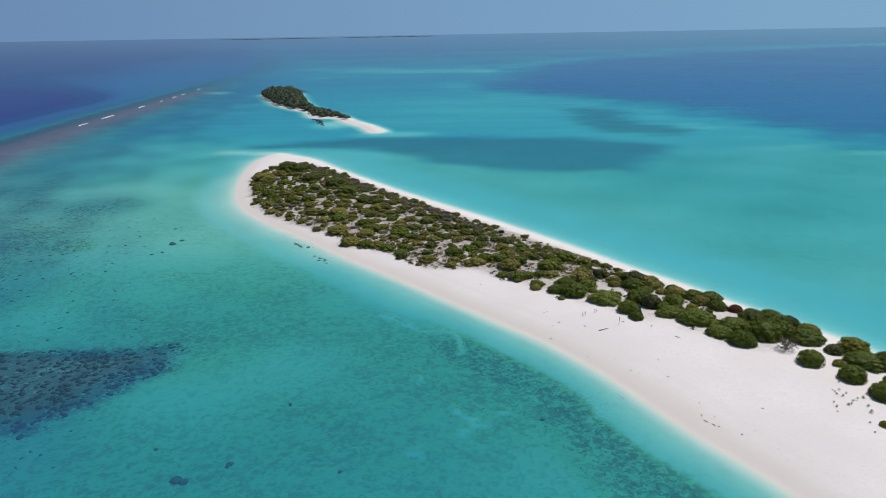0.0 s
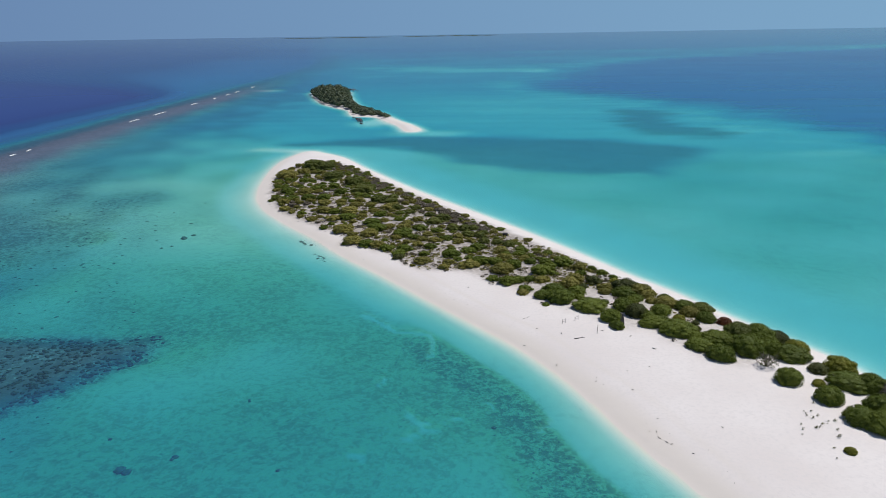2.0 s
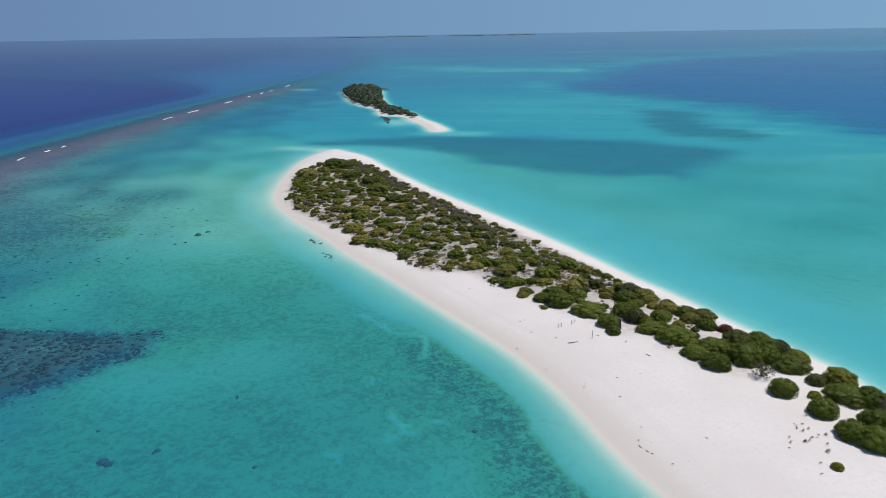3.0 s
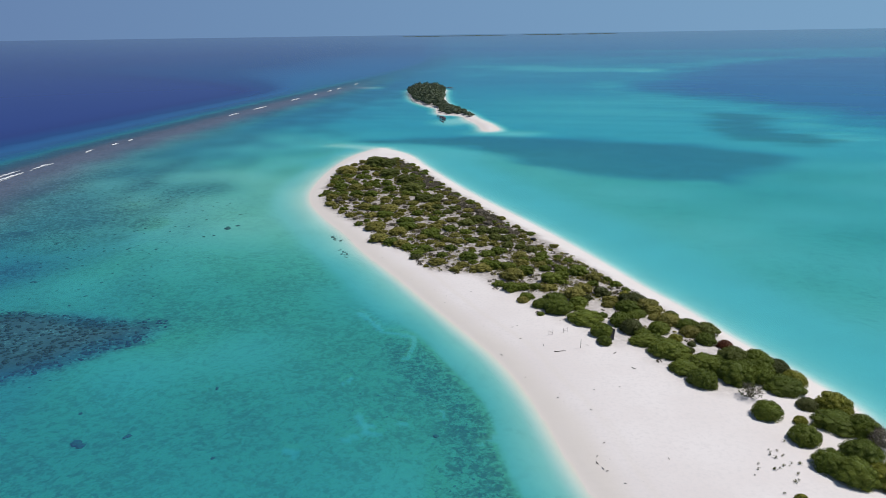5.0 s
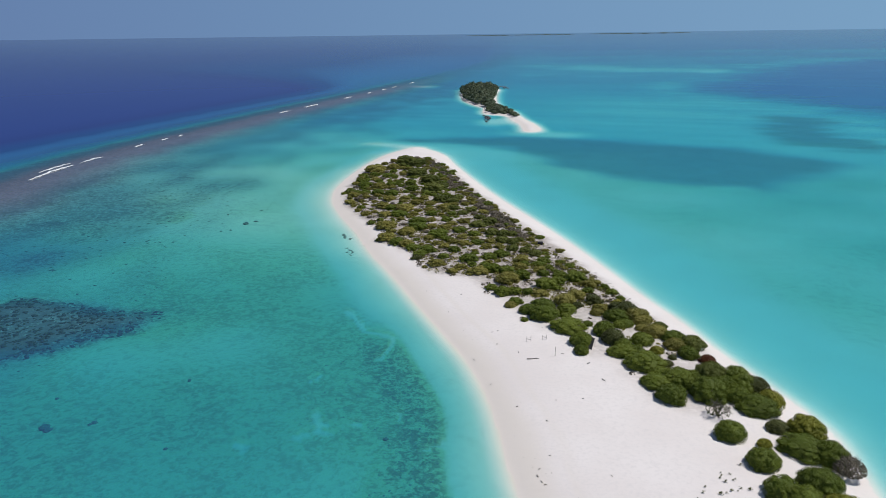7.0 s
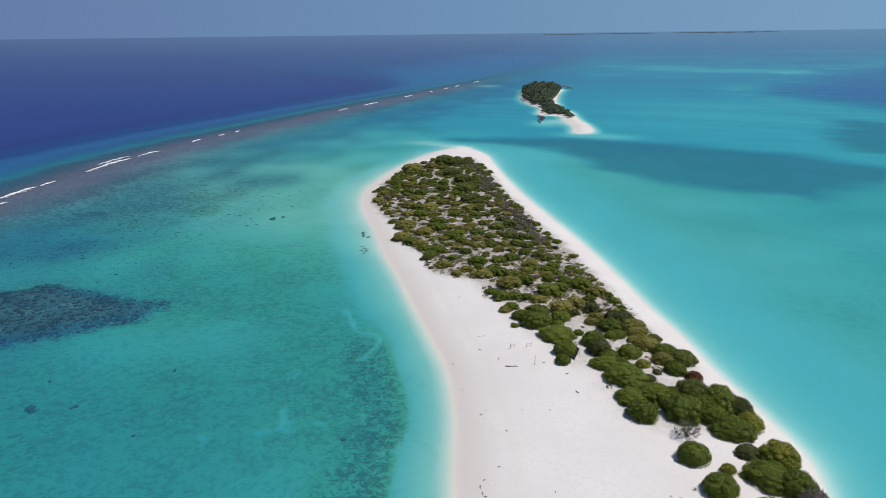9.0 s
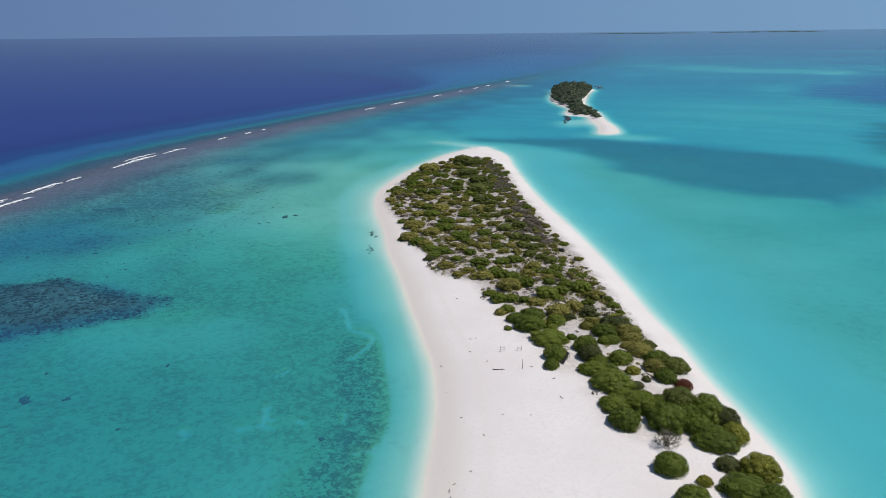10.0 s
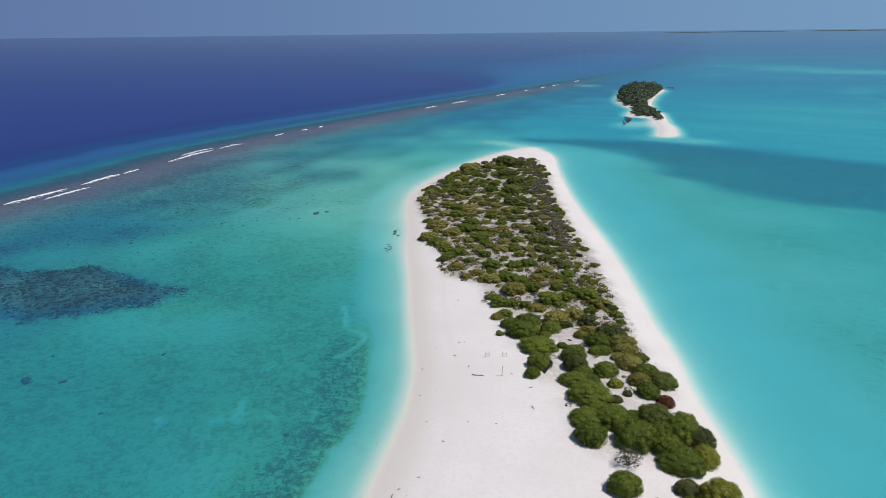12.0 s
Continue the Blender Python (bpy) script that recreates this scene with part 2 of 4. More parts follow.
# ---- plan of the island, the far island and the reef ----
ISLAND = spline([(-117, 446), (-122, 415), (-117, 372), (-105, 322), (-92, 292), (-74, 267), (-55, 245), (-39.5, 225), (-22, 205.5), (-5, 185.5),
                 (10, 168), (22, 153.5), (32, 137.5), (39.5, 122), (44, 113), (51, 101), (57, 88), (62, 70), (70, 40), (85, 10), (110, -10), (130, 10), (126, 50),
                 (112, 90), (102, 115), (98, 133), (94, 149.5), (84.5, 165), (74.5, 179.5), (65, 195.3), (53.8, 211.2), (40.6, 232.1), (23.4, 258), (3.4, 286),
                 (-18.7, 316), (-39.8, 346.9), (-67.8, 390.9), (-87.3, 423), (-105, 441)], True, 6)
FAR_ISLAND = spline([(-251, 966), (-254, 934), (-242, 894), (-216, 823), (-194, 773), (-168, 730), (-150, 704), (-140, 671), (-130, 650), (-112, 645), (-96, 618), (-78, 578), (-68, 549), (-61, 543), (-57, 556),
                     (-71, 592), (-85, 618), (-101, 654), (-116, 688), (-133, 713), (-151, 755), (-163, 788), (-183, 854), (-196, 905), (-206, 947), (-231, 981)], True, 5)
FAR_WOOD = spline([(-251, 932), (-239, 893), (-213, 824), (-191, 774), (-165, 731), (-147, 704), (-137, 672), (-126, 654), (-109, 651), (-97, 628), (-90, 614), (-94, 628), (-106, 655), (-121, 689),
                   (-139, 714), (-157, 757), (-168, 789), (-186, 854), (-199, 904), (-209, 943), (-231, 977), (-248, 963)], True, 5)
WILD = spline([(-110, 360), (-104, 336), (-98, 316), (-91, 298), (-82, 284), (-69, 268), (-55, 254), (-47, 248), (-42, 235), (-32, 230), (-20, 220), (-13, 210), (-3, 206), (5, 205), (12, 196), (20, 190),
               (25, 182), (30, 178), (37, 174), (44, 165), (52, 163), (57, 155), (62, 147), (72, 146), (84, 154), (76, 166), (71, 179), (64, 188), (57, 197), (51, 206), (45, 214),
               (38, 225), (31, 235), (21, 251), (9, 266), (-3, 282), (-18, 304), (-33, 326), (-48, 350), (-62, 374), (-76, 391), (-90, 404), (-102, 393), (-108, 376)], True, 4)
REEF = spline([(-120, -2500), (-160, -700), (-185, -150), (-205, 30), (-225, 130), (-238, 185), (-262, 252), (-284, 305), (-295, 345), (-306, 400), (-314, 455), (-326, 560),
               (-336, 640), (-346, 740), (-360, 880), (-374, 1000), (-392, 1140), (-440, 1500), (-500, 1900), (-620, 2350), (-900, 3300), (-1300, 4800)], False, 8)
WEED_BED = spline([(-150, 482), (-73, 526), (0, 524), (80, 510), (138, 472), (133, 432), (112, 411), (97, 373), (84, 383), (57, 379), (24, 387), (-8, 408), (-35, 438), (-72, 472)], True, 6)
WEED_PATCH = spline([(116, 719), (163, 689), (150, 600), (178, 552), (170, 520), (138, 530), (115, 548), (110, 626)], True, 5)
DEEP_LAGOON = spline([(58, 1090), (84, 930), (140, 855), (185, 770), (215, 715), (240, 620), (262, 540), (295, 460), (520, 240), (1200, -200), (4000, 0), (4000, 2600), (1500, 2500), (500, 2050), (190, 1640), (85, 1250)], True, 6)
CORAL_GARDEN = spline([(-134, 133), (-116, 150), (-102, 154), (-88, 154), (-72, 151), (-75, 140), (-80, 130), (-88, 120), (-98, 114), (-150, 96), (-180, 120)], True, 5)
PALE_SHOAL = spline([(-230, 1660), (-60, 1700), (135, 1640), (110, 1400), (-60, 1350), (-215, 1420)], True, 5)
SAND_LANES = [((-22, 176), (-11, 165.5), 1.2), ((-11, 165.5), (-1.5, 163), 1.2), ((-1.5, 163), (-0.5, 157), 1.1), ((-0.5, 157), (0, 151), 1.2), ((-0.5, 116), (2, 119.5), 1.0), ((2, 119.5), (-3, 127), 0.9),
              ((2, 119.5), (5, 119), 0.9), ((1, 122), (6, 123), 0.9), ((6, 123), (9, 124), 0.9), ((24, 120), (26.5, 123), 1.3), ((-10, 136.5), (-9, 139), 0.8), ((-10, 110), (-6, 109), 0.7), ((14, 131), (16, 128), 0.9)]
CENTRE, RIM = (-10.0, 250.0), 4700.0


def land_height(d):
    return 1.9 * (1 - np.exp(-np.maximum(d, 0) / 8.0))


def survey(x, y):
    """Heights of ground and water, and what covers the ground, at the given places."""
    d1, d2 = line_distance(x, y, ISLAND, True), line_distance(x, y, FAR_ISLAND, True)
    reef = line_distance(x, y, REEF, False)  # positive towards the ocean
    weed_bed, deep = line_distance(x, y, WEED_BED, True), line_distance(x, y, DEEP_LAGOON, True)
    weed_patch = line_distance(x, y, WEED_PATCH, True)
    garden, shoal = line_distance(x, y, CORAL_GARDEN, True), line_distance(x, y, PALE_SHOAL, True)
    off1, off2 = np.maximum(-d1, 0), np.maximum(-d2, 0)
    n1, n2, n3 = wave_noise(x, y, 60, 1), wave_noise(x, y, 24, 2), wave_noise(x, y, 300, 3)
    east = ease((x + 110) * 0.866 + (y - 430) * 0.5, -25, 25)  # 1 on the lagoon side of the island's axis
    shoaling = ease(y, 165, 260) * (1 - 0.55 * ease(y, 320, 420))
    west_depth = (2.7 - 1.0 * shoaling) * (1 - np.exp(-off1 / 4.0)) + (1.5 - 0.95 * shoaling) * ease(off1 + 2.5 * n2, 4, 18) + 0.25 * n1 * ease(off1, 10, 40)
    east_depth = 3.3 * (1 - np.exp(-off1 / 4.8)) + 0.6 * ease(off1, 40, 160) + (0.25 * n1 + 0.3 * wave_noise(x * 0.5, y, 70, 9)) * ease(off1, 20, 60)
    west_depth = west_depth + 0.8 * ease(-y, -150, -105) * ease(off1, 20, 50)
    depth = west_depth * (1 - east) + east_depth * east
    north = ease(y + 0.15 * x + 12 * n1, 430, 520)
    depth = depth * (1 - north) + north * np.minimum(depth + 3.2, 5.0 + 0.8 * n3)
    shelf = np.hypot((x + 95) / 1.25, y - 447) + 6 * n2  # pale tail of sand off the northern tip
    depth = depth * (1 - 0.06 * (1 - ease(shelf, 20, 66)))
    depth = depth * (1 - 0.5 * ease(garden + 2.5 * n2, -4, 8))
    meadow = ease(weed_bed + 4 * n2 + 5 * wave_noise(x * 0.3, y, 18, 23), -11, 14)
    depth = depth + meadow * (2.2 - 0.3 * depth)
    streaks = wave_noise(x * 0.12, y, 26, 12) + 0.8 * wave_noise(x * 0.1 + 0.2 * y, y, 60, 13)
    ribbons = wave_noise(x * 0.22 + 0.1 * y, y, 70, 21) + 0.6 * wave_noise(x * 0.3 - 0.1 * y, y, 28, 22)
    # extra depth from y 640 also paints distance haze into the lagoon's blue
    depth = depth + 0.45 * streaks * ease(y, 440, 620) + 1.9 * ease(y + 20 * ribbons, 640, 1150)
    depth = depth + ease(weed_patch + 12 * wave_noise(x * 0.3, y, 24, 8) + 8 * ribbons, -16, 22) * 1.0
    depth = depth + ease(deep + 24 * n2 + 26 * n1 + 34 * ribbons, -55, 90) * (7.0 + 1.6 * ribbons)
    depth = depth * (1 - 0.34 * np.exp(-((deep + 40 + 30 * ribbons) / 34) ** 2) * ease(ribbons, -0.5, 0.6))
    depth = depth + ease(y + 160 * n3, 1750, 2300) * (3.0 + 3.5 * wave_noise(x * 0.25, y * 1.6, 900, 5))
    depth = depth * (1 - 0.42 * ease(shoal + 90 * wave_noise(x * 0.3, y, 130, 6) + 150 * ribbons, -90, 140))
    spit = np.hypot(x - np.clip(x, -152, -116), y - np.interp(x, [-152, -116], [455, 447])) + 2 * n2
    depth = depth * (1 - 0.45 * (1 - ease(spit, 2, 14)))
    depth = np.maximum(depth, 0.3)
    depth = np.minimum(depth, 0.02 + 0.34 * off2 + 0.015 * off2 ** 2)
    tail = np.hypot((x + 50) / 1.6, (y - 535)) + 4 * n2
    depth = depth * (1 - 0.45 * (1 - ease(tail, 8, 30)))
    cove = np.hypot((x + 104) / 0.9, (y - 603) / 1.3) + 3 * n2  # shallow sandy cove of the far island
    depth = depth * (1 - 0.62 * (1 - ease(cove, 10, 32)))
    # reef flat, its outer slope and the open ocean
    far = ease(y, 850, 1500)
    along = wave_noise((x + 0.35 * y) * 1.0, (y - 0.35 * x) * 0.3, 22, 14)
    flat = ease(reef + 5 * n2 + 8 * along, -85, -10) * (1 - 0.6 * far)
    inner = ease(reef + 10 * n2 + 16 * n1 + 22 * along, -165, -40) * (1 - 0.75 * far)
    shallow = ease(reef + 4 * n2, -70, -8) * (1 - far)
    depth = depth * (1 - shallow) + shallow * 0.85 + 0.6 * inner * (1 - shallow)
    pale = np.hypot((x + 328) / 26, (y - 985) / 30)
    depth = depth * (1 - 0.7 * (1 - ease(pale, 0.5, 1.2)) * (reef < 10))
    ocean = np.maximum(reef + 3 * n2, 0)
    depth = depth + 1.4 * ease(ocean, 4, 20) + 5.5 * ease(ocean, 18, 52) + 54 * (1 - 0.45 * far) * ease(ocean, 30, 180 + 1000 * far)
    lanes = np.ones(x.shape)
    for (ax, ay), (bx, by), w in SAND_LANES:
        s = np.clip(((x - ax) * (bx - ax) + (y - ay) * (by - ay)) / ((bx - ax) ** 2 + (by - ay) ** 2), 0, 1)
        lane = np.hypot(x - ax - s * (bx - ax), y - ay - s * (by - ay)) + 0.5 * wave_noise(x, y, 3.5, 7)
        lanes = np.minimum(lanes, ease(lane, 0.5 * w, 0.85 * w))
    depth = depth * (0.86 + 0.14 * lanes)
    near = np.minimum(off1, 9999)
    steep = np.maximum(east, ease(y, 190, 270))  # the western beach shelves gently in the south
    d = np.where(d1 > 0, 0, np.where(d2 > 0, 0, np.minimum(depth, 0.02 + (0.29 + 0.08 * steep) * near + (0.027 + 0.006 * steep) * near ** 2)))
    height = np.where(d1 > 0, land_height(d1), np.where(d2 > 0, land_height(d2) * 0.9, -0.3 * d))
    # living cover
    cover = 0.52 * (1 - 0.65 * ease(y + 10 * n2, 185, 255)) * (1 - east) * ease(off1, 9, 20) * (0.74 + 0.2 * n1 + 0.15 * n2)
    band = ease(off1 + 2 * n2, 8.5, 13) * (1 - ease(off1 + 3 * n2, 19, 33)) * (1 - east) * ease(-y, -185, -150)
    cover = np.maximum(cover, 0.64 * band)
    cover = np.maximum(cover, 0.13 * (1 - east) * ease(off1, 1, 5))
    cover = np.maximum(cover, (1 - east) * ease(off1, 6, 24) * (0.25 + 0.06 * along + 0.06 * n1) * (1 - 0.6 * ease(y, 380, 480)))
    cover = np.maximum(cover, (0.20 + 0.04 * n1) * east * ease(off1, 12, 50) * (1 - ease(y, 400, 520)))
    patch2 = np.hypot((x + 200) / 70, (y - 235) / 55) + 0.2 * n2
    cover = np.maximum(cover, 0.62 * (1 - ease(patch2, 0.5, 1.2)))
    cover = np.maximum(cover, (1.15 + 0.5 * wave_noise(x * 0.6, y, 9, 15)) * ease(garden + 3 * n2 + 2 * wave_noise(x, y, 7, 16), -10, 3))
    cover = np.maximum(cover, 0.3 * ease(weed_patch + 12 * wave_noise(x * 0.3, y, 24, 8) + 8 * ribbons, -14, 14))
    cover = np.maximum(cover, 0.30 * ease(weed_bed + 5 * n2, -6, 16))
    weed_bar = np.hypot(((x + 185) * 0.9 + (y - 219) * 0.44) / 13, ((y - 219) * 0.9 - (x + 185) * 0.44) / 4.5) + 0.25 * wave_noise(x, y, 9, 17)
    cover = np.maximum(cover, 0.95 * (1 - ease(weed_bar, 0.6, 1.25)))
    cover = np.maximum(cover, inner * (0.56 + 0.26 * along + 0.1 * n2) * (1 - 0.7 * ease(y, 330, 470)))
    cover = np.maximum(cover, flat * (0.6 + 0.35 * ease(reef, -6, 4))) * (1 - 0.85 * ease(ocean, 20, 44))
    cover = np.where(shelf < 40, cover * 0.3, cover) * (1 - (1 - ease(pale, 0.5, 1.2)))
    cover = np.where((d1 > 0) | (d2 > 0), 0, cover * (0.4 + 0.6 * lanes))
    berm = 0.45 * np.exp(-((d1 - 9.0 + 1.5 * n2) / 0.8) ** 2) * (1 - east)
    wet = np.where(d1 > 0, berm + (1 - 0.75 * east) * (1 - ease(d1 + 1.2 * n2, 2.0, 8.0 - 4.0 * east)), np.where(d2 > 0, 1 - ease(d2, 2, 6), (1 - np.maximum(0.75 * east * ease(-y, -470, -430), 0.9 * ease(y, 450, 600))) * (1 - 0.45 * ease(off1, 0, 4))))
    rise = 73.0 * np.maximum(0, (np.hypot(x - CENTRE[0], y - CENTRE[1]) - 1100) / (RIM - 1100)) ** 2
    return dict(height=height + rise, level=rise, depth=d, cover=np.clip(cover, 0, 1.5), wet=wet, flat=np.maximum(flat * (1 - 0.55 * ease(ocean, 20, 44)) * (1 - ease(ocean, 80, 200)), np.maximum(np.maximum(0.7 * ease(garden, -8, 4), 0.6 * (1 - ease(weed_bar, 0.6, 1.3))), np.maximum(0.62 * inner * (1 - ease(ocean, 0, 30)), 0.42 * np.maximum(meadow, 0.6 * ease(weed_patch + 12 * wave_noise(x * 0.3, y, 24, 8) + 8 * ribbons, -14, 14))))))


def disc(inner, around, growth):
    """Rings of places round the centre, close together near it and wider apart towards the horizon."""
    radii, r = [], inner
    while r < RIM:
        radii.append(r)
        r = r + inner if r < 245 else r + 4.0 if r < 715 else r * growth
    radii.append(RIM)
    radii = np.array(radii)
    a = np.linspace(0, 2 * math.pi, around, endpoint=False)
    x = np.concatenate([[CENTRE[0]], (CENTRE[0] + radii[:, None] * np.cos(a)).ravel()])
    y = np.concatenate([[CENTRE[1]], (CENTRE[1] + radii[:, None] * np.sin(a)).ravel()])
    k, i = np.meshgrid(np.arange(len(radii) - 1), np.arange(around), indexing="ij")
    j = (i + 1) % around
    quads = np.stack([1 + k * around + i, 1 + (k + 1) * around + i, 1 + (k + 1) * around + j, 1 + k * around + j], -1).reshape(-1, 4)
    i = np.arange(around)
    fan = np.stack([np.zeros(around, int), 1 + i, 1 + (i + 1) % around], -1)
    return x, y, quads, fan


def sheet(name, x, y, z, quads, fan, material, fields):
    me = bpy.data.meshes.new(name)
    me.vertices.add(len(x))
    me.vertices.foreach_set("co", np.stack([x, y, z], -1).ravel())
    loops = np.concatenate([quads.ravel(), fan.ravel()])
    me.loops.add(len(loops))
    me.loops.foreach_set("vertex_index", loops.astype(np.int32))
    starts = np.concatenate([np.arange(len(quads)) * 4, len(quads) * 4 + np.arange(len(fan)) * 3])
    me.polygons.add(len(starts))
    me.polygons.foreach_set("loop_start", starts.astype(np.int32))
    me.update(calc_edges=True)
    me.polygons.foreach_set("use_smooth", np.ones(len(starts), bool))
    for key, values in fields.items():
        me.attributes.new(key, "FLOAT", "POINT").data.foreach_set("value", np.asarray(values, np.float32))
    me.materials.append(material)
    return new(name, me)


# Shrubs by stretch of the island: x, y, half width in metres.
SHRUBS_NORTH_A = [
    (-87.9, 399.2, 2), (-72.6, 378.3, 1.3), (-92.3, 376.9, 5.9), (-85, 376.9, 4.8), (-66.1, 368.5, 1.5), (-94.3, 364.3, 3.8), 
    (-100.1, 353.1, 6), (-83.1, 350.8, 2.1), (-73.5, 349.1, 5.1), (-75.2, 345.3, 2.1), (-56.9, 343.3, 2.3), (-87.2, 340.9, 3.3), 
    (-98.9, 337.3, 3), (-48.4, 336.6, 1.9), (-60.5, 334.2, 4.8), (-89.5, 331.5, 2.6), (-74.5, 328.4, 2.3), (-67.9, 326.8, 3.1), 
    (-49.8, 322.9, 3.5), (-75.6, 320.1, 3.1), (-87.7, 316.9, 4.2), (-51.5, 315.6, 4.8), (-61.8, 314.9, 3.5), (-34.3, 313.7, 2.3), 
    (-78.6, 313.5, 4.1), (-62.7, 309.1, 1.8), 
]
SHRUBS_NORTH_B = [
    (-51.6, 308.5, 2.6), (-35.6, 305.9, 2.5), (-66.6, 302.3, 3.9), (-73.8, 302.2, 3.7), (-24.7, 301.1, 2.2), (-91.1, 300.9, 1.6), 
    (-41, 298.2, 3.7), (-34.7, 297.1, 2.9), (-83.5, 296.4, 3.2), (-57.3, 296.3, 2.8), (-63.8, 292.6, 3.3), (-17.1, 291.8, 1.6), 
    (-49.1, 289.7, 3.2), (-42.7, 289.6, 2.7), (-74.6, 287.2, 1.8), (-30.3, 285.1, 2.6), (-34.3, 285, 3.3), (-22.4, 284.9, 2.5), 
    (-78.9, 284.5, 2.8), (-11.6, 283.7, 2.5), (-16.5, 283.5, 2.5), (-39.4, 280.1, 2.6), (-60.2, 279.1, 3.7), (-24, 278.7, 2.3), 
    (-49.5, 278.3, 4.3), (-55.2, 277.3, 2.9), 
]
SHRUBS_NORTH_C = [
    (-4.9, 276.4, 2.2), (-27.7, 276.2, 2.3), (-15.2, 274.3, 2.2), (-31.6, 274, 1.8), (-35.6, 273.3, 3), (-68.4, 271.9, 1.9), 
    (-42.6, 271.5, 2.3), (-47.7, 268.4, 3.9), (-9.1, 267.8, 3), (-1.9, 267.4, 1.9), (-62.3, 267.2, 2.4), (-52.9, 267, 3), 
    (-19.1, 266.2, 2.6), (-4.2, 265.3, 2.3), (-32.2, 264.8, 2.2), (-12.3, 262.8, 3), (-22.4, 261.3, 2.4), (-36, 260.5, 3.8), 
    (-54, 255.4, 2), (-28.4, 255.1, 2.6), (-22.6, 253.8, 3.2), (-16.3, 253.5, 3.1), (-32.8, 252.2, 4.3), (-45.4, 251.4, 4.4), 
    (-34.3, 245.1, 3.8), 
]
SHRUBS_MIDDLE_A = [
    (4.1, 260.3, 1.4), (9.9, 258.1, 1), (3.5, 254.9, 2.2), (-3.9, 254.2, 2.8), (0.3, 253.9, 2.6), (-9.7, 250.4, 2.6), 
    (7.9, 248.7, 1.8), (13.7, 247.1, 1.4), (2.6, 245.6, 2.7), (-12.5, 245.5, 2.2), (6.6, 244.9, 2.3), (-21.3, 244.4, 4.1), 
    (-1.2, 243.6, 2.1), (12.9, 242.9, 1.1), (-16.3, 241.1, 2.4), (-5, 240.6, 2.5), (-23.4, 240.4, 2.4), (19.4, 239.9, 1.5), 
    (-13.5, 238.9, 2.4), (-8.9, 237.9, 2.5), (8.6, 237.4, 2.2), (-38.7, 237.3, 3.7), (13.2, 236.4, 2.2), (-41.1, 235.4, 1.4), 
    (17.3, 234.3, 2.2), (-32.8, 232.9, 3.4), (-14.6, 232.6, 2.3), 
]
SHRUBS_MIDDLE_B = [
    (-28.6, 232.2, 2.8), (27.3, 231.4, 0.9), (-9.7, 229.7, 2.5), (6.8, 229.6, 3.1), (-24.5, 228.3, 2.9), (21.6, 227.7, 2.6), 
    (-18.3, 226.8, 3.3), (14.6, 226.4, 3), (30.2, 226.4, 1.9), (3.8, 225.9, 2.7), (20.8, 223.7, 2.4), (29.3, 223.4, 1.2), 
    (-19.3, 222.8, 2.8), (16.5, 222.8, 2.1), (-10.7, 221.9, 2.2), (24.6, 221.9, 1.9), (-1.8, 221.5, 3.3), (22.4, 218.9, 2.2), 
    (-18.7, 218.8, 2), (16, 218.6, 2.9), (-10.3, 214.4, 3.1), (8.1, 213.9, 3.4), (12.9, 213.9, 3.1), (-1.6, 213.1, 2.4), 
    (-13.2, 211.4, 1.2), (5.1, 210.6, 3.4), (-2.8, 208.8, 2.1), 
]
SHRUBS_NECK_A = [
    (35.4, 221.4, 1.7), (29.3, 216, 2.3), (24.3, 215.3, 2.3), (34.3, 214.5, 3.6), (43.3, 211.1, 1.7), (39.4, 210.9, 2.9), 
    (18.7, 210.5, 3.3), (29.9, 209.6, 2.7), (45.8, 207.3, 2), (15.8, 205.8, 3.8), (27.3, 205.3, 3.7), (39.5, 205.3, 2), 
    (30.9, 204.3, 1.9), (48.9, 203.5, 1.5), (51.5, 200.2, 0.9), (37.3, 199.9, 2.6), (48.7, 199.7, 1.6), (13, 198.5, 1.9), 
    (23.8, 198.4, 1.9), (27.5, 198.1, 2.3), (42.2, 197.9, 2.7), (20.2, 197.1, 2.2), 
]
SHRUBS_NECK_B = [
    (17.5, 195.6, 2.8), (35.6, 193.7, 3.3), (45.4, 192.8, 2.2), (38.6, 192.5, 1.7), (50.8, 192.1, 4.3), (54.5, 190.1, 3.5), 
    (22.5, 190, 2.1), (44.7, 189.4, 2.1), (30.5, 188.4, 3.7), (36.9, 188.3, 2.9), (49.8, 188, 3.5), (21.8, 187.4, 1.8), 
    (33.6, 185.7, 2.1), (27.5, 185.1, 2.9), (37.4, 184.6, 1.7), (51.2, 183.3, 2), (32.2, 182.6, 4.3), (43.6, 181.4, 1.4), 
    (27.9, 179.1, 1.1), 
]
# The southern shrubs stand apart: x, y, half width, depth to width, height to half width, tone.
SHRUBS_SOUTH_A = [
    (39.4, 177.4, 4.5, 1.0, 0.60, "green"), (44.0, 169.8, 3.0, 1.0, 0.92, "green"), (44.9, 165.0, 1.9, 1.3, 1.0, "green"), (48.2, 178.0, 3.2, 1.0, 0.9, "green"),
    (50.9, 173.5, 3.1, 1.1, 1.0, "grey"), (54.1, 167.3, 4.0, 0.8, 0.6, "green"), (59.2, 163.2, 4.8, 1.0, 0.66, "green"), (57.4, 175.2, 2.8, 1.0, 0.95, "green"),
    (61.2, 171.3, 1.8, 1.0, 0.85, "lime"), (60.0, 181.8, 3.2, 1.0, 0.85, "olive"), (64.2, 180.4, 3.2, 1.0, 0.75, "green"), (68.5, 178.6, 3.2, 1.0, 0.85, "deep"),
]
